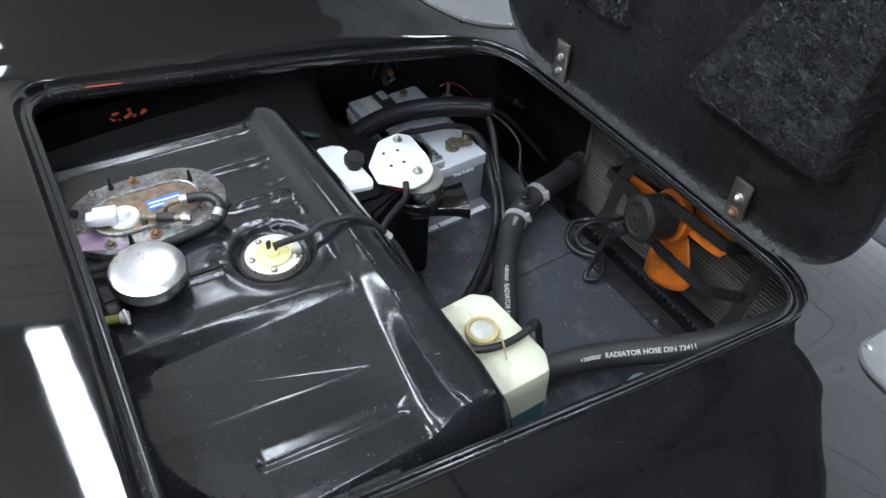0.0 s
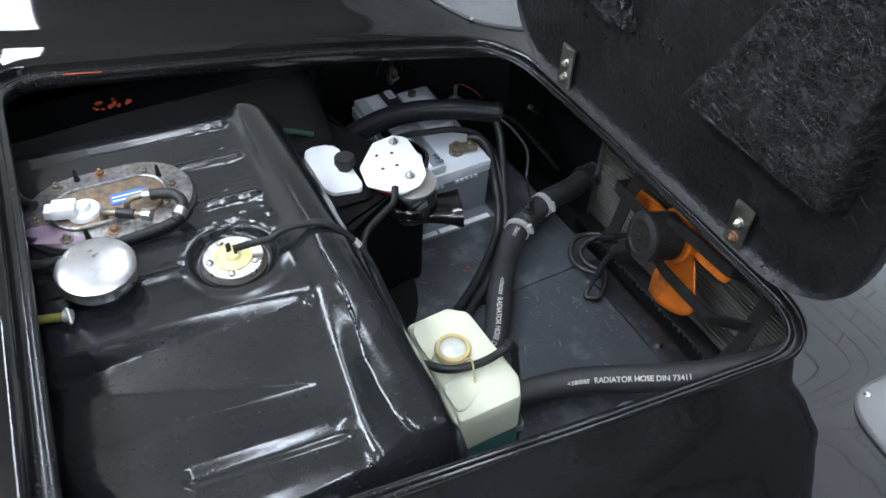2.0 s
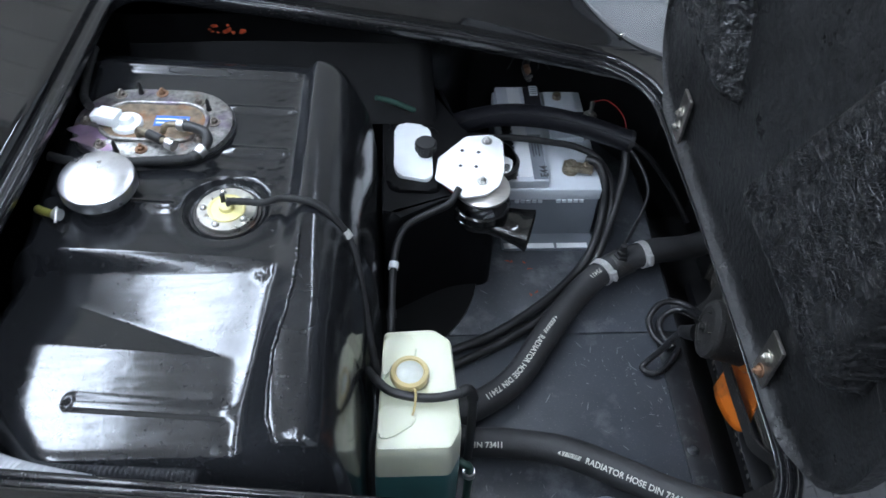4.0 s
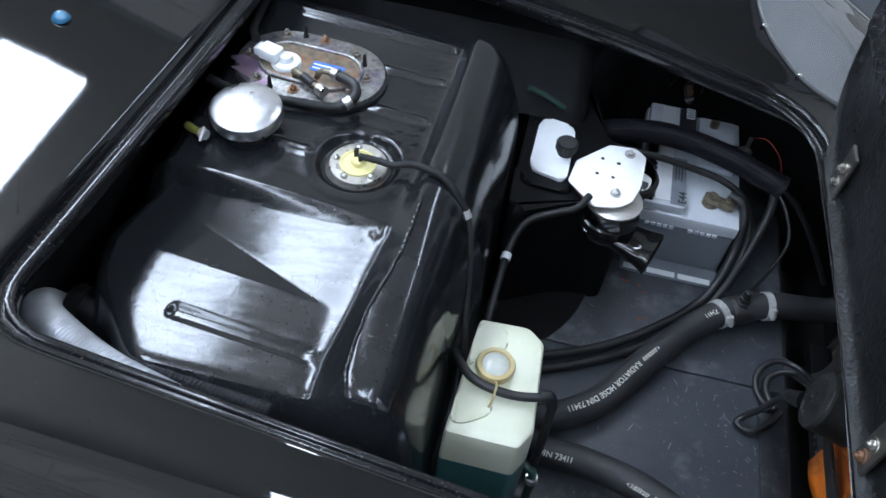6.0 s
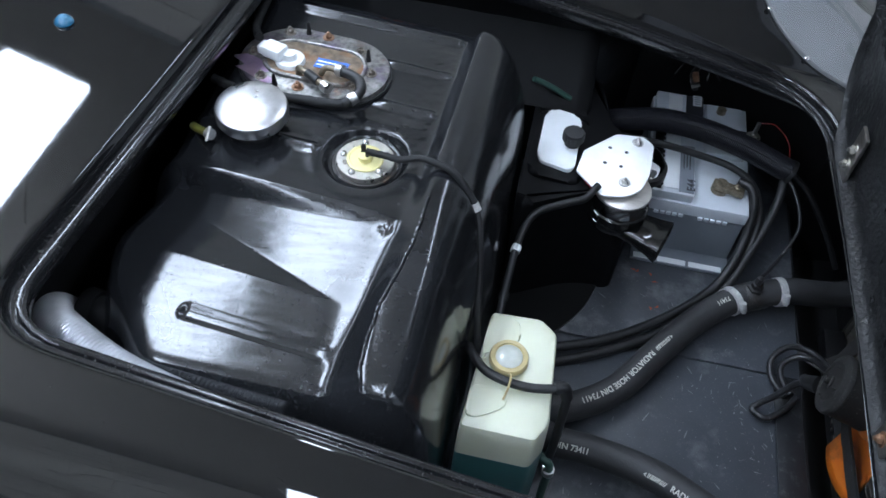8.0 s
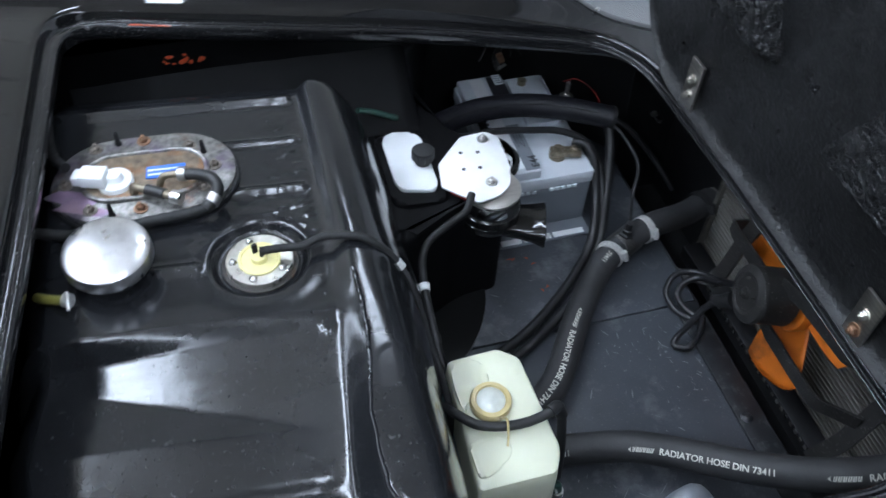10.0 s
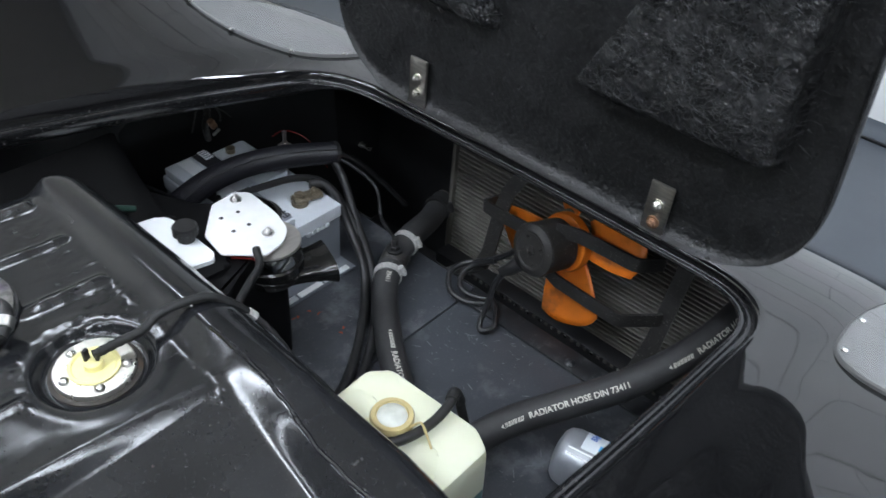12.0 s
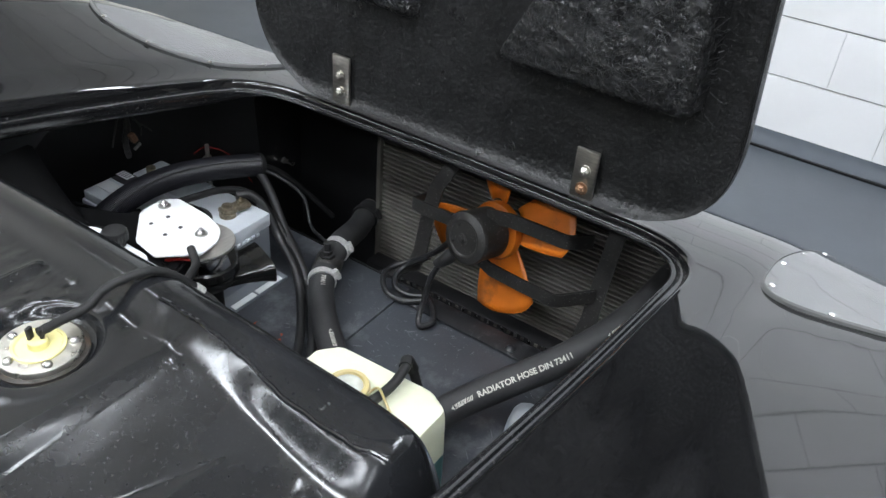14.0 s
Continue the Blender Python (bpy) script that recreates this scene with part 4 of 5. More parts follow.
def maker_mark(size):
    """A plain slanted shape in place of a maker's name."""
    b = bmesh.new()
    h = size * 0.36
    b.faces.new([b.verts.new(p) for p in ((0, 0, 0), (size * 0.55, h, 0), (size * 0.40, 0, 0), (size * 0.55, -h, 0))])
    for k in range(6):
        x = size * (0.8 + 0.62 * k)
        for dx in (0, 0.28):
            b.faces.new([b.verts.new(p) for p in ((x + size * dx - h * 0.35, -h, 0), (x + size * (dx + 0.17) - h * 0.35, -h, 0), (x + size * (dx + 0.17) + h * 0.35, h, 0), (x + size * dx + h * 0.35, h, 0))])
        b.faces.new([b.verts.new(p) for p in ((x - h * 0.35, -h, 0), (x + size * 0.45 - h * 0.35, -h, 0), (x + size * 0.45 - h * 0.2, -h * 0.6, 0), (x - h * 0.2, -h * 0.6, 0))])
    return b


def clamp(parent, p, d, r, material="clampsteel", name="hose_clamp"):
    d = Vector(d).normalized()
    p = Vector(p)
    c = part(name, lathe([(r + 0.0003, -0.0058), (r + 0.0022, -0.0058), (r + 0.0022, 0.0058), (r + 0.0003, 0.0058)], p, d, 32), material, parent, "steel worm-drive clamp")
    side = d.cross(Vector((0, 0, 1))).normalized()
    top = (side * 0.8 + Vector((0, 0, 0.4))).normalized()
    axis = d.cross(top).normalized()
    part("clamp_screw", lathe([(0.0055, -0.008), (0.0055, 0.006), (0.004, 0.0065), (0.004, 0.010), (0.001, 0.0105)], p + top * (r + 0.005), axis, 10), material, parent)
    return c


H1 = [(0.785, 0.268, 0.425), (0.755, 0.256, 0.427), (0.720, 0.242, 0.430), (0.680, 0.230, 0.438), (0.645, 0.219, 0.446), (0.600, 0.203, 0.446), (0.552, 0.180, 0.440), (0.500, 0.134, 0.434), (0.444, 0.064, 0.428), (0.384, -0.018, 0.426), (0.312, -0.068, 0.430), (0.255, -0.080, 0.440)]
R1 = 0.0215
top_hose = hose("radiator_hose", H1, R1, "hose", "black rubber radiator hose with cream print and steel clamps", "hose", 20)
clamp(top_hose, (0.552, 0.180, 0.440), (0.75, 0.66, 0.03), R1)
clamp(top_hose, (0.626, 0.212, 0.4465), (0.95, 0.3, 0.0), R1)
clamp(top_hose, (0.757, 0.2565, 0.427), (1, 0.4, -0.05), R1 + 0.002, "rubber")
housing = part("sensor_housing", lathe([(0.022, -0.02), (0.0235, -0.018), (0.0235, 0.018), (0.022, 0.02)], (0.585, 0.197, 0.442), (0.88, 0.45, 0), 24), "fanblack", top_hose, "dull dark metal sensor housing")
part("sensor", lathe([(0.0135, 0.014), (0.0135, 0.028), (0.009, 0.029), (0.009, 0.036), (0.006, 0.037), (0.006, 0.05), (0.002, 0.051)], (0.583, 0.196, 0.440), (0, 0, 1), 6), "rubber", top_hose, "dark temperature sensor")
b = text_mesh("73411", 0.0100)
part("print", wrap(b, H1, R1, 0.262, (-0.2, -0.35, 0.9)), "print", top_hose, "cream printed lettering", smooth=0)
b = text_mesh("RADIATOR HOSE DIN 73411", 0.0118)
part("print", wrap(b, H1, R1, 0.430, (-0.2, -0.35, 0.9)), "print", top_hose, smooth=0)
part("maker_mark", wrap(maker_mark(0.0085), H1, R1, 0.386, (-0.2, -0.35, 0.9)), "print", top_hose, smooth=0)

H2 = [(0.235, -0.085, 0.435), (0.300, -0.122, 0.435), (0.360, -0.130, 0.440), (0.440, -0.152, 0.452), (0.505, -0.196, 0.475), (0.565, -0.240, 0.497), (0.630, -0.278, 0.522), (0.700, -0.302, 0.545), (0.775, -0.312, 0.560)]
low_hose = hose("radiator_hose", H2, R1, "hose", "black rubber radiator hose with cream print running to the radiator", "hose", 20)
part("print", wrap(text_mesh("DIN 73411", 0.0113), H2, R1, 0.082, (-0.1, -0.6, 0.8)), "print", low_hose, "cream printed lettering", smooth=0)
part("maker_mark", wrap(maker_mark(0.0085), H2, R1, 0.213, (-0.1, -0.6, 0.8)), "print", low_hose, smooth=0)
part("print", wrap(text_mesh("RADIATOR HOSE DIN 73411", 0.0113), H2, R1, 0.258, (-0.1, -0.6, 0.8)), "print", low_hose, smooth=0)
part("maker_mark", wrap(maker_mark(0.0085), H2, R1, 0.455, (-0.1, -0.6, 0.8)), "print", low_hose, smooth=0)
part("print", wrap(text_mesh("RADIATOR HOSE", 0.0113), H2, R1, 0.500, (-0.1, -0.6, 0.8)), "print", low_hose, smooth=0)

corr = lambda i, n_: 1.0 if i % 2 else 0.93
CP = [(0.285, 0.372, 0.572), (0.312, 0.390, 0.584), (0.380, 0.398, 0.596), (0.450, 0.398, 0.594), (0.530, 0.392, 0.578), (0.612, 0.376, 0.556)]
conduit = hose("corrugated_conduit", CP, 0.0195, "conduit", "black corrugated conduit over the battery", "conduit", 20, 56, corr)
part("cut_end", lathe([(0.0150, -0.004), (0.0202, -0.004), (0.0206, 0.0), (0.0202, 0.004), (0.0150, 0.004), (0.0135, 0.0), (0.0150, -0.004)], CP[-1], Vector(CP[-1]) - Vector(CP[-2]), 28), "rubber", conduit, "open cut end of the conduit")
part("split_seam", tube([(x, y - 0.0135, z + 0.0135) for x, y, z in CP], 0.0011, 6, 10), "rubber", conduit)

cable = lambda nm, pts, r, lb, m_="rubber": hose(nm, pts, r, m_, lb, "cable", 10, 8, (lambda i, n_: 1.10 if i % 3 == 0 else 0.97) if "taped" in lb else None, "cables")
sender_lead = cable("sender_cable", [(0.008, 0.006, 0.797), (0.030, 0.006, 0.796), (0.052, 0.001, 0.799), (0.072, 0.003, 0.805), (0.094, -0.004, 0.8095), (0.114, -0.010, 0.808), (0.131, -0.017, 0.796), (0.149, -0.027, 0.772), (0.160, -0.048, 0.748), (0.168, -0.082, 0.708), (0.176, -0.115, 0.670), (0.182, -0.133, 0.63), (0.184, -0.140, 0.58)], 0.0043, "black taped sender cable across the tank", "tape")
part("tie", tube([(0.146, -0.025, 0.776), (0.151, -0.029, 0.769)], 0.0060, 12, 1), "clampsteel", sender_lead, "pale cable tie")
shelf_lead = cable("shelf_cable", [(0.300, 0.175, 0.645), (0.285, 0.150, 0.640), (0.262, 0.138, 0.637), (0.225, 0.117, 0.632), (0.210, 0.098, 0.620), (0.203, 0.060, 0.612), (0.200, 0.010, 0.60), (0.199, -0.040, 0.585), (0.205, -0.07, 0.56)], 0.0055, "black cable clipped along the shelf edge")
for p, q in (((0.2035, 0.062, 0.6125), (0.202, 0.052, 0.611)), ((0.1995, -0.008, 0.596), (0.199, -0.018, 0.592))):
    part("tie", tube([p, q], 0.0070, 12, 1), "white" if p[1] > 0.03 else "rubber", shelf_lead, "white cable tie" if p[1] > 0.03 else "")
cable("battery_cable", [(0.535, 0.350, 0.540), (0.556, 0.338, 0.538), (0.566, 0.315, 0.515), (0.564, 0.285, 0.470), (0.545, 0.235, 0.445), (0.515, 0.195, 0.425), (0.450, 0.135, 0.418), (0.370, 0.080, 0.414), (0.290, 0.045, 0.412), (0.215, 0.02, 0.41)], 0.0075, "thick black battery cable")
cable("battery_cable", [(0.605, 0.374, 0.556), (0.606, 0.345, 0.520), (0.588, 0.295, 0.470), (0.555, 0.225, 0.440), (0.520, 0.175, 0.418), (0.455, 0.115, 0.413), (0.375, 0.062, 0.410), (0.295, 0.022, 0.409), (0.215, -0.01, 0.41)], 0.0075, "thick black battery cable along the floor")
cable("battery_cable", [(0.340, 0.352, 0.585), (0.40, 0.366, 0.575), (0.465, 0.370, 0.562), (0.520, 0.366, 0.552), (0.560, 0.350, 0.535), (0.582, 0.320, 0.495), (0.570, 0.265, 0.45), (0.535, 0.21, 0.425)], 0.006, "black cable curving over the battery")
cable("loom_branch", [(0.600, 0.374, 0.556), (0.625, 0.345, 0.540), (0.640, 0.300, 0.510), (0.625, 0.270, 0.470), (0.600, 0.225, 0.480), (0.585, 0.200, 0.490)], 0.003, "thin black wires to the sensor")
cable("loom_branch", [(0.608, 0.378, 0.558), (0.650, 0.365, 0.530), (0.700, 0.345, 0.470), (0.740, 0.320, 0.410)], 0.005, "black wires behind the battery")
cable("fan_cable", [(0.640, -0.010, 0.540), (0.628, 0.015, 0.490), (0.615, 0.020, 0.440), (0.600, 0.018, 0.415), (0.592, 0.008, 0.409), (0.612, -0.002, 0.411), (0.640, 0.020, 0.414), (0.655, 0.040, 0.416)], 0.0050, "black braided fan cable looping to the floor", "sheath")
cable("fan_cable", [(0.640, 0.040, 0.414), (0.622, 0.070, 0.411), (0.622, 0.102, 0.415), (0.645, 0.124, 0.425), (0.675, 0.120, 0.430), (0.690, 0.09, 0.445), (0.680, 0.045, 0.490), (0.668, 0.01, 0.535)], 0.0050, "black braided fan cable in a loop", "sheath")
cable("fan_cable", [(0.646, 0.040, 0.420), (0.634, 0.066, 0.418), (0.636, 0.092, 0.420), (0.655, 0.105, 0.428), (0.676, 0.098, 0.440), (0.682, 0.06, 0.470)], 0.0050, "black braided fan cable in a loop", "sheath")
cable("plate_cable", [(-0.208, 0.30, 0.80), (-0.205, 0.24, 0.800), (-0.196, 0.19, 0.806), (-0.182, 0.165, 0.810)], 0.0055, "black taped cable beside the pump plate", "tape")
cable("plate_cable", [(-0.215, 0.085, 0.797), (-0.180, 0.074, 0.797), (-0.130, 0.073, 0.797), (-0.085, 0.075, 0.798), (-0.055, 0.076, 0.799), (-0.036, 0.078, 0.802)], 0.0058, "black taped pipe round the pump plate", "tape")
cable("red_wire", [(0.572, 0.490, 0.552), (0.595, 0.482, 0.558), (0.622, 0.455, 0.540), (0.628, 0.41, 0.50)], 0.0010, "thin red wire behind the battery", "red")
cable("red_wire", [(0.281, 0.205, 0.622), (0.290, 0.190, 0.626), (0.302, 0.180, 0.622), (0.310, 0.185, 0.610)], 0.002, "short red wire at the horn", "red")
cable("green_tube", [(0.178, 0.352, 0.672), (0.205, 0.362, 0.655), (0.240, 0.366, 0.634)], 0.0045, "thin green tube behind the shelf", "greenhose")


# ---- battery ----
def make_battery():
    bat = thing("car_battery", (0.468, 0.43, 0.398), "grey car battery with a pale lid and label", "battery")
    X0, X1, Y0, Y1, Z0, Z1 = 0.393, 0.558, 0.300, 0.560, 0.3985, 0.516
    cx, cy = (X0 + X1) / 2, (Y0 + Y1) / 2
    part("case", box(cx, cy, (Z0 + Z1) / 2 - 0.012, X1 - X0, Y1 - Y0, Z1 - Z0 - 0.024, 0.004), "batt", bat, "mid-grey battery case")
    part("lid", box(cx, cy, Z1 - 0.012, X1 - X0 + 0.003, Y1 - Y0 + 0.003, 0.025, 0.003), "battlid", bat, "light grey battery lid")
    part("lid_step", box(0.4305, cy, Z1 + 0.0075, 0.071, Y1 - Y0 - 0.006, 0.019, 0.003), "battlid", bat)
    part("lid_step", box(0.516, cy + 0.055, Z1 + 0.005, 0.062, 0.13, 0.012, 0.003), "battlid", bat)
    top = Z1 + 0.0172
    part("sticker", box(0.4285, cy + 0.002, top + 0.0002, 0.024, Y1 - Y0 - 0.022, 0.0010), "label", bat, "white battery label")
    part("sticker", box(0.4528, Y0 + 0.064, top + 0.0002, 0.0235, 0.112, 0.0010), "labelgrey", bat, "grey label band with dark lettering")
    part("sticker", box(0.4620, Y1 - 0.048, top + 0.0006, 0.030, 0.082, 0.0010), "labeldark", bat, "dark label band")
    part("sticker", box(0.4665, Y1 - 0.018, top + 0.0014, 0.015, 0.028, 0.0006), "label", bat, "small white printed label")
    for k in range(4):
        part("print", box(0.4665, Y1 - 0.027 + 0.006 * k, top + 0.0019, 0.011, 0.0022, 0.0004), "labelgrey", bat)
    part("print", box(0.462, Y1 - 0.072, top + 0.0014, 0.010, 0.012, 0.0004), "brass", bat)
    b = text_mesh("E44", 0.0185)
    for v in b.verts:
        v.co = Vector((0.4605 - v.co.y, Y0 + 0.012 + v.co.x, top + 0.0010))
    part("print", b, "labeldark", bat, smooth=0)
    for k in range(3):
        part("print", box(0.447 + 0.005 * k, Y0 + 0.086, top + 0.0009, 0.0016, 0.046 - 0.008 * (k % 2), 0.0004), "labeldark", bat)
    # ribbed dark edge of the lid beside the label
    part("lid_edge", box(0.4045, cy - 0.04, top + 0.0006, 0.015, 0.165, 0.003, 0.001), "black", bat, "black ribbed strip on the lid")
    for k in range(14):
        part("edge_rib", box(0.4125, Y0 + 0.018 + 0.011 * k, top + 0.0014, 0.004, 0.005, 0.004, 0.0006), "black", bat)
    # carry ledge with bright clips along the foot
    part("foot", box(cx, 0.2835, Z0 + 0.0025, X1 - X0, 0.040, 0.005, 0.001), "batt", bat)
    for x0, x1 in ((0.398, 0.434), (0.439, 0.487), (0.492, 0.547)):
        part("foot_strip", box((x0 + x1) / 2, 0.271, Z0 + 0.0058, x1 - x0, 0.011, 0.002, 0.0006), "white", bat)
    for x0 in (0.415, 0.487):
        for k in range(5):
            part("lid_rib", box(x0 + k * 0.010, Y0 - 0.002, Z1 - 0.026, 0.0075, 0.004, 0.006, 0.0008), "battlid", bat)
    # terminals
    t1 = part("terminal", lathe([(0.014, 0), (0.014, 0.008), (0.0095, 0.009), (0.009, 0.020), (0.006, 0.021)], (0.510, 0.345, Z1), seg=24), "brass", bat, "corroded battery terminal")
    part("terminal_clamp", box(0.522, 0.341, Z1 + 0.012, 0.052, 0.020, 0.010, 0.003, Matrix.Rotation(-0.25, 3, "Z")), "brass", t1)
    part("clamp_bolt", hexhead((0.534, 0.338, Z1 + 0.017), r=0.006, h=0.005, washer=0.009), "brass", t1)
    part("terminal", lathe([(0.012, 0), (0.012, 0.01), (0.008, 0.011), (0.008, 0.02)], (0.510, 0.530, Z1), seg=24), "brass", bat)
    st = part("hold_down_rod", tube([(0.549, 0.428, 0.40), (0.549, 0.426, 0.602)], 0.0035, 10, 1), "steel", bat, "threaded hold-down rod")
    part("wing_nut", hexhead((0.549, 0.4265, 0.572), r=0.007, h=0.007, washer=0.012), "zinc", st)
    part("hold_down_bar", box(0.465, 0.427, 0.5705, 0.19, 0.018, 0.004, 0.001), "black", bat)


make_battery()


# ---- horn pair ----
def make_horns():
    h = thing("twin_horn", (0.335, 0.23, 0.622), "pair of black and chrome horns under an aluminium bracket", "horn")
    out = round_poly([(0.273, 0.250), (0.319, 0.299), (0.359, 0.303), (0.376, 0.288), (0.373, 0.224), (0.362, 0.188), (0.341, 0.170), (0.307, 0.164), (0.266, 0.205)],
                     [0.004, 0.005, 0.006, 0.006, 0.01, 0.008, 0.008, 0.006, 0.004], 5)
    pl = part("bracket_plate", prism(out, 0.6345, 0.6372, 0.0006), "alu", h, "brushed aluminium bracket plate")
    for p in ((0.337, 0.198), (0.351, 0.287)):
        part("bracket_bolt", hexhead((*p, 0.6372), r=0.0055, h=0.005, washer=0.0085), "steel", pl)
    for p in ((0.311, 0.266), (0.336, 0.262), (0.306, 0.232), (0.330, 0.230)):
        part("bracket_hole", lathe([(0.003, 0), (0.003, 0.0003), (0.0018, 0.0004)], (*p, 0.6372), seg=12), "labeldark", pl)
    # near horn: brushed cover, chrome drum, black scoop-shaped trumpet
    hx, hy = 0.338, 0.197
    body = part("horn_body", lathe([(0.030, -0.050), (0.0405, -0.046), (0.0415, -0.040), (0.0405, -0.030), (0.0405, -0.012), (0.0415, -0.010)], (hx, hy, 0.632), (0, 0, 1), 48), "chrome", h, "dark chrome horn drum")
    part("horn_top", lathe([(0.0415, -0.0105), (0.0425, -0.009), (0.0418, -0.0065), (0.036, -0.0055), (0.020, -0.003), (0.012, 0.0)], (hx, hy, 0.633), (0, 0, 1), 48), "dullsteel", body, "brushed horn cover")
    part("horn_band", lathe([(0.0415, -0.050), (0.0445, -0.048), (0.0445, -0.036), (0.0415, -0.034)], (hx, hy, 0.632), (0, 0, 1), 48), "horn", body)
    rows = []
    for t in [k / 14 for k in range(15)]:
        c = Vector((0.318 + 0.096 * t, 0.186 - 0.002 * t - 0.020 * t * t, 0.572 - 0.008 * t))
        w, hh = 0.022 + 0.014 * t ** 1.8, 0.010 + 0.005 * t + 0.004 * S(0.8, 1.0, t)
        ring = []
        for a in [k * math.pi / 12 for k in range(24)]:
            ca, sa = math.cos(a), math.sin(a)
            ca, sa = math.copysign(abs(ca) ** 0.6, ca), math.copysign(abs(sa) ** 0.6, sa)
            ring.append((c.x + 0.35 * w * ca, c.y + w * ca, c.z + hh * sa))
        rows.append(ring)
    # lip and hollow mouth
    for g, dx in ((0.90, 0.001), (0.82, -0.006), (0.55, -0.03)):
        rows.append([(c.x + dx + (p[0] - c.x) * g, c.y + (p[1] - c.y) * g, c.z + (p[2] - c.z) * g) for p in rows[14]])
    b = bmesh.new()
    vs = quads(b, rows, closed_v=True)
    b.faces.new(vs[0][::-1])
    b.faces.new(vs[-1])
    part("trumpet", b, "horn", body, "glossy black horn trumpet")
    part("trumpet_disc", lathe([(0.020, -0.070), (0.040, -0.066), (0.043, -0.060), (0.043, -0.051), (0.038, -0.048)], (hx - 0.002, hy, 0.632), (0, 0, 1), 48), "horn", body)
    # second horn behind
    body2 = part("horn_body", lathe([(0.030, -0.048), (0.044, -0.043), (0.046, -0.032), (0.046, -0.014), (0.040, -0.008), (0.012, -0.002)], (0.352, 0.272, 0.632), (0, 0, 1), 48), "chrome", h)
    part("horn_coil", lathe([(0.030, -0.030), (0.037, -0.028), (0.037, -0.016), (0.030, -0.014)], (0.366, 0.265, 0.632), (0, 0, 1), 32), "bar", body2)


make_horns()


# ---- white reservoir in the shelf ----
def make_reservoir():
    r = thing("fluid_reservoir", (0.238, 0.265, 0.60), "white plastic reservoir with a black screw cap, let into the shelf", "reservoir")
    out = [(0.206, 0.322), (0.219, 0.337), (0.256, 0.330), (0.264, 0.313), (0.264, 0.218), (0.256, 0.205), (0.212, 0.216), (0.205, 0.233)]
    part("reservoir_body", prism(round_poly(out, 0.006, 4), 0.60, 0.634, 0.004, seg=3), "white", r)
    b = lathe([(0.012, 0), (0.012, 0.012), (0.0160, 0.0125), (0.0160, 0.024), (0.0145, 0.0265), (0.008, 0.027), (0.001, 0.027)], (0.254, 0.264, 0.631), seg=32)
    cap = part("screw_cap", b, "rubber", r, "black screw cap")
    for k in range(20):
        a = k * 2 * math.pi / 20
        part("cap_rib", box(0.254 + 0.0160 * math.cos(a), 0.264 + 0.0160 * math.sin(a), 0.6495, 0.0015, 0.003, 0.011, rot=Matrix.Rotation(a, 3, "Z")), "rubber", cap)


make_reservoir()


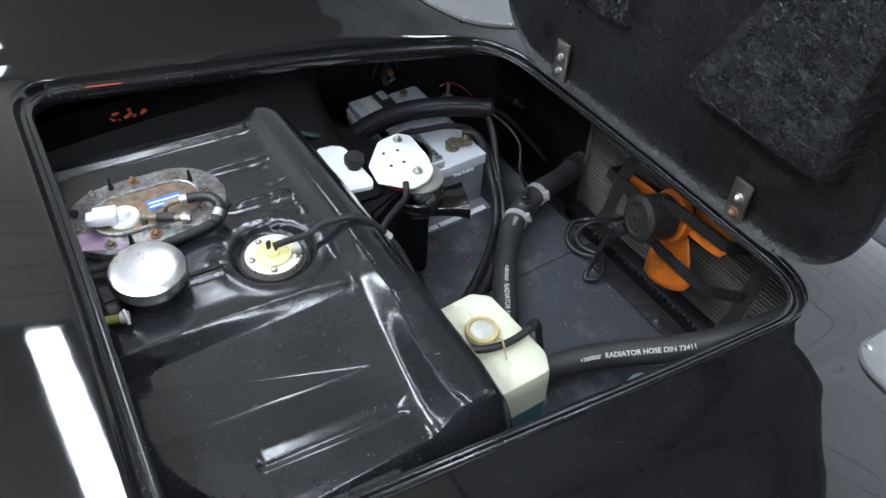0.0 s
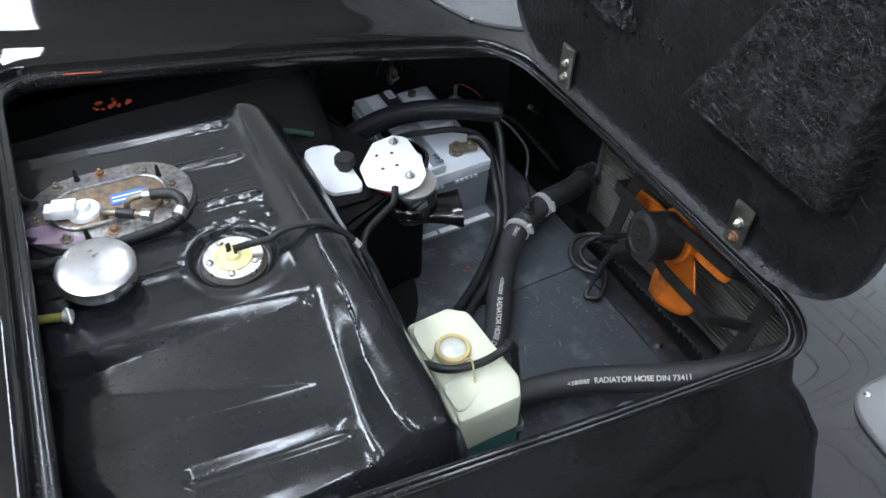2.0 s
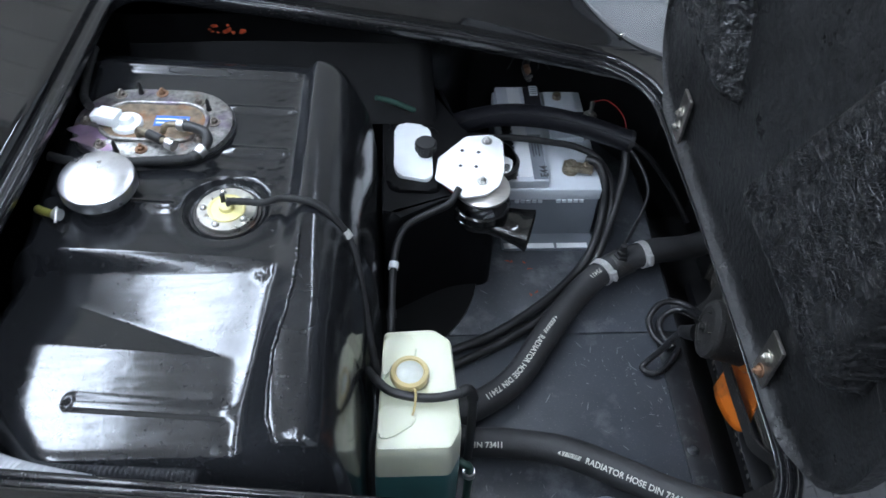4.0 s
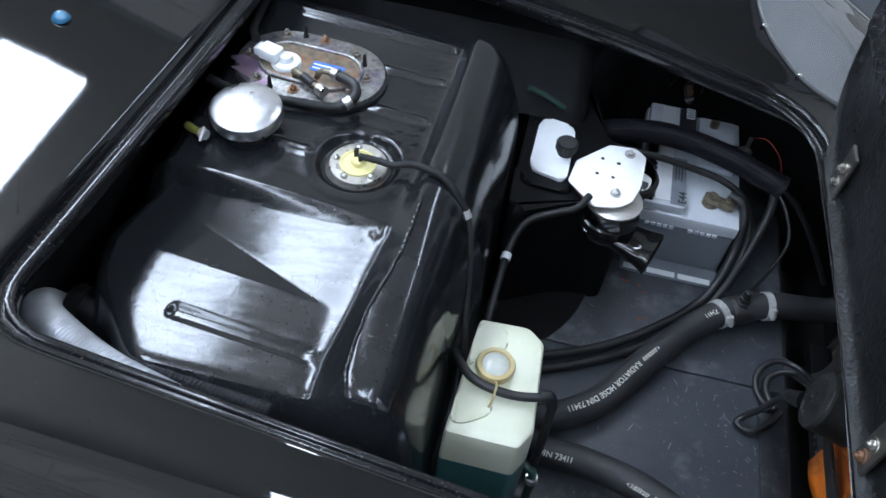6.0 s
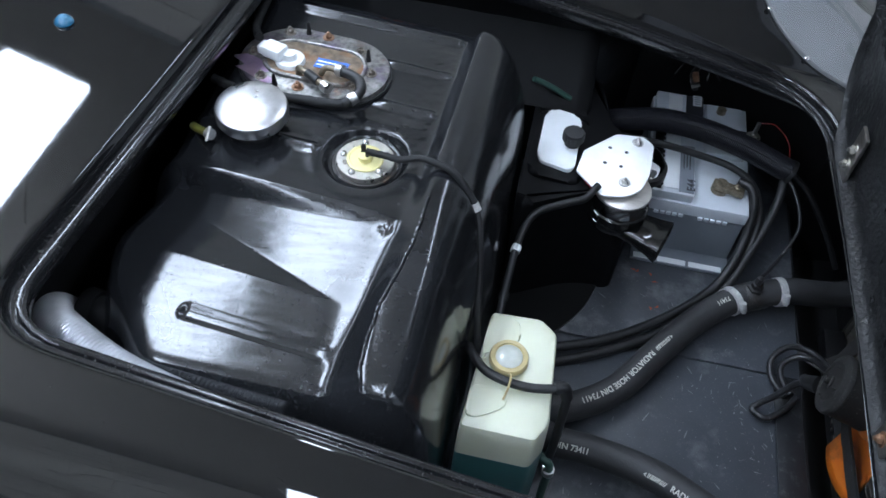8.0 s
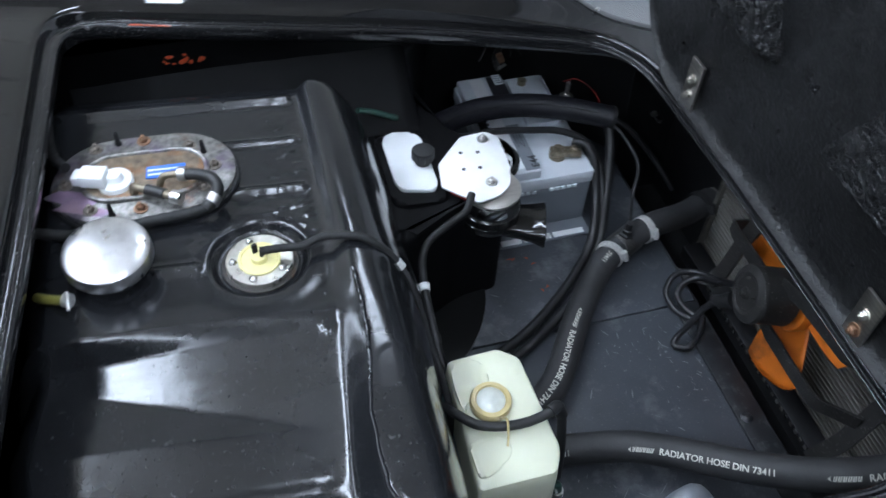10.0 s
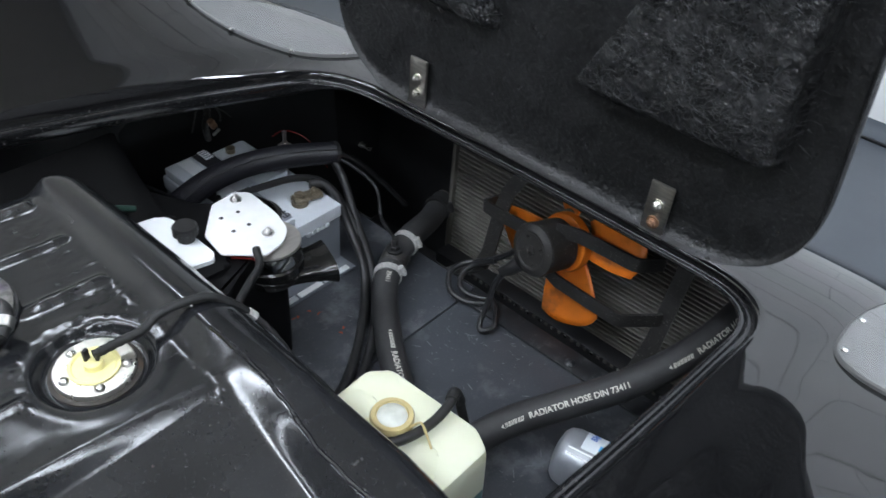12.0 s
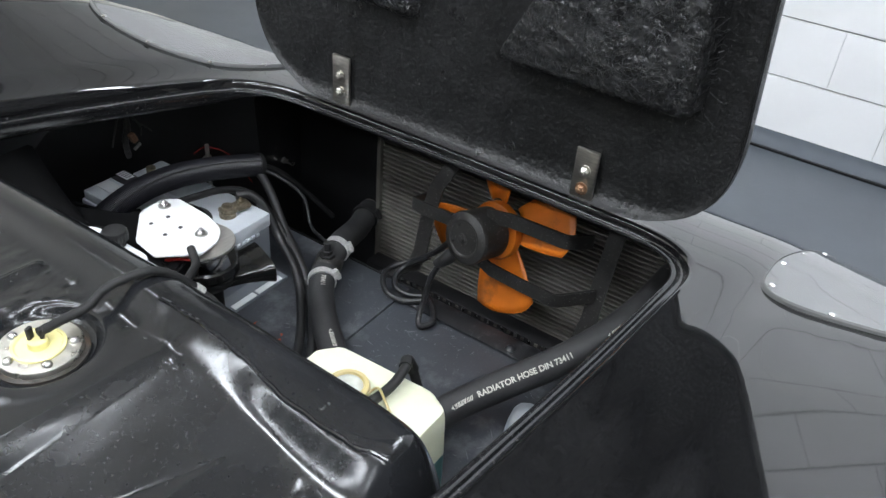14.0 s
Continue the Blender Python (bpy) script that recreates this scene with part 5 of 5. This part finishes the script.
# ---- expansion bottle ----
def make_bottle():
    bt = thing("expansion_bottle", (0.226, -0.165, 0.44), "cream plastic expansion bottle part-filled with green coolant", "bottle")
    out = [(0.190, -0.083), (0.252, -0.080), (0.274, -0.098), (0.280, -0.220), (0.266, -0.246), (0.180, -0.246)]
    o = round_poly(out, [0.006, 0.006, 0.007, 0.007, 0.006, 0.006], 4)
    cc = sum((Vector(p) for p in o), Vector((0, 0))) / len(o)
    LEVEL = 0.592

    def ring(s, z, dy=0.0):
        return [((cc + (Vector(p) - cc) * s).x, (cc + (Vector(p) - cc) * s).y + dy, z) for p in o]
    b = bmesh.new()
    rws = [ring(1.03, LEVEL), ring(1.02, 0.610), ring(1.01, 0.635), ring(1.0, 0.646), ring(0.975, 0.653), ring(0.92, 0.6555), ring(0.6, 0.657), ring(0.3, 0.657), ring(0.0, 0.657)]
    quads(b, rws, closed_v=True)
    bmesh.ops.remove_doubles(b, verts=b.verts, dist=1e-5)
    top = part("bottle_body", b, "cream", bt, "cream translucent plastic")
    b = bmesh.new()
    rws = [ring(0.9, 0.44), ring(1.0, 0.445), ring(1.04, 0.46), ring(1.04, 0.55), ring(1.03, LEVEL)]
    vs = quads(b, rws, closed_v=True)
    b.faces.new(vs[0][::-1])
    part("coolant", b, "green", bt, "bottle wall with dark green coolant behind it")
    part("moulded_step", prism(round_poly([(0.193, -0.089), (0.226, -0.091), (0.232, -0.125), (0.205, -0.133), (0.190, -0.160), (0.188, -0.12)], 0.012, 5), 0.654, 0.6595, 0.003), "cream", top)
    part("moulded_step", prism(round_poly([(0.184, -0.190), (0.225, -0.192), (0.230, -0.212), (0.200, -0.232), (0.184, -0.234)], 0.01, 5), 0.654, 0.6585, 0.003), "cream", top)
    cap = part("bottle_cap", lathe([(0.017, 0), (0.022, 0.001), (0.0235, 0.003), (0.0235, 0.009), (0.022, 0.012), (0.0175, 0.0125), (0.0165, 0.010), (0.010, 0.0125), (0.001, 0.014)], (0.221, -0.152, 0.657), seg=40), "capcream", bt, "yellowed cap with a clear centre")
    part("cap_centre", lathe([(0.016, 0.0105), (0.012, 0.0135), (0.006, 0.015), (0.0005, 0.0155)], (0.221, -0.152, 0.657), seg=32), "capglass", cap, "cloudy clear centre")
    part("cap_strap", tube([(0.224, -0.174, 0.664), (0.227, -0.186, 0.680), (0.226, -0.197, 0.668), (0.223, -0.206, 0.660)], 0.0014, 8, 5), "capcream", cap)
    part("overflow_tube", tube([(0.170, -0.120, 0.62), (0.172, -0.140, 0.652), (0.180, -0.160, 0.667), (0.197, -0.178, 0.669), (0.222, -0.186, 0.668), (0.250, -0.188, 0.668), (0.276, -0.184, 0.669), (0.289, -0.178, 0.667), (0.295, -0.182, 0.650), (0.294, -0.20, 0.60), (0.292, -0.21, 0.56)], 0.0055, 12, 8), "rubber", bt, "black overflow tube across the bottle")
    part("tube_tape", tube([(0.278, -0.183, 0.669), (0.289, -0.178, 0.667), (0.295, -0.181, 0.652)], 0.0072, 12, 5), "rubber", bt)
    part("outlet", tube([(0.275, -0.205, 0.545), (0.290, -0.212, 0.545), (0.296, -0.214, 0.53), (0.296, -0.216, 0.45)], 0.0055, 12, 6), "greenhose", bt)
    part("clip", tube([(0.2955, -0.2142, 0.530), (0.2960, -0.2145, 0.520)], 0.008, 14, 1), "steel", bt)


make_bottle()


# ---- bilge pump lying on the floor ----
def make_pump_can():
    a, e = Vector((0.470, -0.235, 0.4405)), Vector((0.504, -0.395, 0.4405))
    axis = (e - a).normalized()
    can = thing("bilge_pump", (0.485, -0.29, 0.40), "silver-grey cylindrical pump with a white and blue label on the floor", "pump")
    part("pump_body", lathe([(0.018, -0.010), (0.030, -0.007), (0.037, -0.001), (0.040, 0.010), (0.040, 0.15), (0.036, 0.155)], a, axis, 48), "greysilver", can)
    q = axis.to_track_quat("Z", "Y").to_matrix()
    up = q.transposed() @ Vector((-0.15, 0.0, 1.0))
    mid = math.atan2(up.y, up.x)

    def wraplab(a0, a1, h0, h1, r):
        b = bmesh.new()
        quads(b, [[a + q @ Vector((r * math.cos(t), r * math.sin(t), h)) for t in [mid + a0 + (a1 - a0) * k / 14 for k in range(15)]] for h in (h0, h1)])
        return b
    sgn = 1 if (q @ Vector((math.cos(mid + 0.3), math.sin(mid + 0.3), 0))).x > (q @ Vector((math.cos(mid), math.sin(mid), 0))).x else -1
    part("sticker", wraplab(-0.10 * sgn, 1.0 * sgn, 0.022, 0.105, 0.0404), "label_white", can, "white label with blue shapes")
    part("sticker_shape", wraplab(0.05 * sgn, 0.85 * sgn, 0.050, 0.058, 0.0407), "lightblue", can)
    part("sticker_shape", wraplab(0.05 * sgn, 0.30 * sgn, 0.044, 0.058, 0.0409), "lightblue", can)
    part("sticker_shape", wraplab(0.25 * sgn, 0.90 * sgn, 0.066, 0.072, 0.0407), "blue", can)
    b = text_mesh("Bilge", 0.0115)
    for v in b.verts:
        t = mid + sgn * (0.38 + v.co.x / 0.041)
        v.co = a + q @ Vector((0.0409 * math.cos(t), 0.0409 * math.sin(t), 0.033 - v.co.y))
    part("print", b, "blue", can, smooth=0)
    for t in (-0.22, -0.42):
        part("bright_rib", wraplab((t - 0.03) * sgn, (t + 0.03) * sgn, 0.008, 0.15, 0.0412), "white", can)


make_pump_can()


# ---- radiator and fan ----
def make_radiator():
    rad = thing("radiator", (0.79, -0.05, 0.30), "dark finned radiator behind the fan", "radiator")
    Y0, Y1, Z0, Z1 = -0.345, 0.235, 0.295, 0.640
    part("core", box(0.800, (Y0 + Y1) / 2, (Z0 + Z1) / 2, 0.030, Y1 - Y0, Z1 - Z0), "matt", rad)
    n = 36
    for k in range(n):
        b = bmesh.new()
        z = Z0 + 0.012 + (Z1 - Z0 - 0.02) * k / n
        rws = []
        for j in range(2):
            y = (Y0, Y1)[j]
            rws.append([(0.786, y, z - 0.0030), (0.779, y, z - 0.0022), (0.778, y, z), (0.779, y, z + 0.0012), (0.786, y, z + 0.0018)])
        quads(b, rws)
        part("fin", b, "rad", rad)
    part("side_tank", box(0.786, Y1 + 0.004, (Z0 + Z1) / 2, 0.030, 0.008, Z1 - Z0, 0.001), "rad", rad, "pale metal side plate")
    rail = part("bottom_rail", box(0.755, (Y0 + Y1) / 2, 0.335, 0.035, Y1 - Y0, 0.030, 0.002), "matt", rad, "black bottom rail with a row of holes")
    for k in range(34):
        part("rail_hole", box(0.7368, Y0 + 0.05 + k * 0.0135, 0.345, 0.0015, 0.006, 0.006), "steel" if k % 2 else "rad", rail)
    part("outlet_stub", lathe([(0.018, -0.02), (0.018, 0.04)], (0.800, 0.272, 0.425), (-1, -0.2, 0), 24), "rad", rad)
    part("outlet_stub", lathe([(0.018, -0.02), (0.018, 0.03)], (0.79, -0.312, 0.562), (-1, 0, 0), 24), "rad", rad)


make_radiator()


def make_fan():
    ax = Vector((1, -0.21, -0.20)).normalized()
    side = ax.cross(Vector((0, 0, 1))).normalized()
    up = side.cross(ax)
    front = Vector((0.640, -0.029, 0.571))
    mid = front + ax * 0.092 - side * 0.011
    fan = thing("cooling_fan", (0.70, -0.025, 0.33), "electric cooling fan with orange blades and a black motor", "fan")
    motor = part("motor", lathe([(0.010, -0.003), (0.026, -0.002), (0.028, -0.0035), (0.031, -0.0035), (0.033, -0.002), (0.0405, 0.001), (0.042, 0.004), (0.042, 0.008), (0.0405, 0.009), (0.0405, 0.056), (0.034, 0.062)], front, ax, 40), "fanblack", fan, "dusty black motor can")
    part("motor_boss", lathe([(0.0015, -0.012), (0.005, -0.011), (0.005, -0.006), (0.009, -0.005), (0.009, 0.0)], front, ax, 20), "fanblack", motor)
    for k in range(4):
        a = 0.6 + k * 1.571
        part("motor_screw", hexhead(front + (side * math.cos(a) + up * math.sin(a)) * 0.022 - ax * 0.001, -ax, 0.0022, 0.0016, 0.003), "fanblack", motor)
    part("motor_wire", tube([front - up * 0.034 - side * 0.014, front - up * 0.048 - side * 0.022 - ax * 0.008, front - up * 0.062 - side * 0.036 - ax * 0.006], 0.011, 12, 5, lambda i, n_: 1.15 - 0.5 * i / n_), "rubber", motor)
    part("hub", lathe([(0.041, 0.0), (0.0455, 0.002), (0.0470, 0.006), (0.0465, 0.016), (0.030, 0.019)], front + ax * 0.064, ax, 40), "orange", fan, "orange plastic hub")
    for deg in (107, 27, -66, -150):
        a0 = math.radians(deg)
        rws = []
        for i in range(9):
            r = 0.042 + 0.106 * i / 8
            half = math.radians(table(r, [0.045, 0.09, 0.148], [33, 27, 21]))
            row = []
            for j in range(9):
                t = -1 + 2 * j / 8
                a = a0 + half * t
                rr = r - 0.012 * abs(t) ** 3 * (i / 8)
                row.append(mid + side * (rr * math.cos(a)) + up * (rr * math.sin(a)) + ax * (0.012 * t + 0.005 * (1 - t * t)))
            rws.append(row)
        b = bmesh.new()
        quads(b, rws)
        bl = part("blade", b, "orange", fan, "orange plastic blade")
        so = bl.modifiers.new("thick", "SOLIDIFY")
        so.thickness = 0.0025
    # flat-bar frame
    w = 0.024

    def bar(pts, ww, up):
        b = bmesh.new()
        rws = []
        path = [Vector(p) for p in pts]
        for i, p in enumerate(path):
            u = Vector(up) * ww / 2
            d = (path[min(i + 1, len(path) - 1)] - path[max(i - 1, 0)]).normalized()
            nn = d.cross(Vector(up)).normalized() * 0.002
            rws.append([p + u + nn, p - u + nn, p - u - nn, p + u - nn])
        vs = quads(b, rws, closed_v=True)
        b.faces.new(vs[0][::-1])
        b.faces.new(vs[-1])
        return b
    part("cross_bar", bar([(0.735, 0.104, 0.543), (0.702, 0.111, 0.546), (0.698, 0.09, 0.547), (0.695, 0.02, 0.552), (0.690, 0.004, 0.554)], w, (0, 0, 1)), "fanblack", fan, "black flat-bar fan frame")
    part("cross_bar", bar([(0.672, -0.045, 0.604), (0.682, -0.083, 0.605), (0.690, -0.168, 0.602), (0.695, -0.176, 0.601), (0.735, -0.195, 0.590)], w, (0, 0, 1)), "fanblack", fan)
    part("cross_bar", bar([(0.680, -0.022, 0.520), (0.684, -0.056, 0.500), (0.687, -0.110, 0.494), (0.690, -0.164, 0.490), (0.694, -0.174, 0.491), (0.722, -0.220, 0.506)], w, (0, 0, 1)), "fanblack", fan)
    part("upright", bar([(0.768, 0.045, 0.655), (0.745, 0.056, 0.635), (0.716, 0.076, 0.585), (0.712, 0.085, 0.54), (0.710, 0.096, 0.45), (0.700, 0.102, 0.42), (0.668, 0.138, 0.405)], 0.026, (0.0, 1, 0)), "fanblack", fan)
    part("upright", bar([(0.765, -0.231, 0.645), (0.742, -0.226, 0.60), (0.730, -0.224, 0.54), (0.720, -0.220, 0.46), (0.71, -0.214, 0.42), (0.70, -0.21, 0.395)], 0.026, (0.0, 1, 0)), "fanblack", fan)


make_fan()

# ---- far corner loom and braided hose ----
loom = cable("wing_loom", [(0.41, 0.455, 0.735), (0.425, 0.458, 0.700), (0.432, 0.462, 0.668), (0.430, 0.470, 0.640), (0.445, 0.49, 0.600)], 0.005, "dark taped wires with old connectors hanging from the wing", "fanblack")
part("connector", box(0.414, 0.448, 0.704, 0.012, 0.010, 0.014, 0.002, Matrix.Rotation(0.5, 3, "Y")), "yellowed", loom, "yellowed plastic connector")
part("connector", box(0.432, 0.452, 0.652, 0.010, 0.010, 0.016, 0.002, Matrix.Rotation(-0.4, 3, "Y")), "rust", loom, "brown connector")
part("spade", box(0.436, 0.450, 0.636, 0.014, 0.003, 0.005, 0.0008, Matrix.Rotation(-0.5, 3, "Y")), "steel", loom)
for dx, dy, dz in ((0.014, 0.0, 0.0), (-0.012, 0.004, 0.01), (0.024, 0.006, -0.01)):
    part("strand", tube([(0.412 + dx, 0.452 + dy, 0.735), (0.424 + dx * 0.4, 0.452 + dy, 0.700 + dz), (0.428 + dx * 1.5, 0.455 + dy, 0.665 + dz), (0.424 + dx * 2, 0.46, 0.645)], 0.0014, 6, 6), "fanblack", loom)
part("tab", prism([(0.440, 0.449), (0.462, 0.449), (0.458, 0.462)], 0.694, 0.697), "rust", loom, "small orange-brown tab")
cable("wing_loom", [(0.36, 0.445, 0.716), (0.37, 0.446, 0.706), (0.385, 0.448, 0.711), (0.40, 0.45, 0.714)], 0.0012, "thin red wire under the wing", "red")
BP = [(-0.300, -0.205, 0.640), (-0.288, -0.235, 0.700), (-0.262, -0.268, 0.742), (-0.225, -0.292, 0.755), (-0.160, -0.318, 0.752), (-0.080, -0.335, 0.745), (0.0, -0.352, 0.735)]
hose("braided_hose", BP, 0.021, "mesh", "silver-grey ribbed hose along the tank side", "hose", 20, 34, lambda i, n_: 1.0 if i % 2 else 0.95)

# ---- block wall, laid course by course ----
CH, BL = 0.207, 0.44
bmb = box(0, 0, 0, 0.012, BL - 0.0012, CH - 0.006, 0.0015, seg=1)
block_mesh = bpy.data.meshes.new("block")
bmb.to_mesh(block_mesh)
bmb.free()
block_mesh.materials.append(M["wallwhite"])
for row in range(18):
    z = FLOOR + 0.058 + CH * (row + 0.5)
    y = WY0 + (BL / 2 if row % 2 else 0.0) + 0.1
    while y < WY1 - 0.1:
        ob = new("block", block_mesh)
        ob.parent = wall_east
        ob.location = (WX, y + BL / 2, z)
        y += BL
north_mesh = bpy.data.meshes.new("block")
bmb = box(0, 0, 0, BL - 0.0012, 0.012, CH - 0.006, 0.0015, seg=1)
bmb.to_mesh(north_mesh)
bmb.free()
north_mesh.materials.append(M["northwall"])
for row in range(18):
    z = FLOOR + 0.058 + CH * (row + 0.5)
    x = WX0 + (BL / 2 if row % 2 else 0.0) + 0.1
    while x < WX - 0.46:
        ob = new("block", north_mesh)
        ob.parent = wall_north
        ob.location = (x + BL / 2, WY1, z)
        x += BL
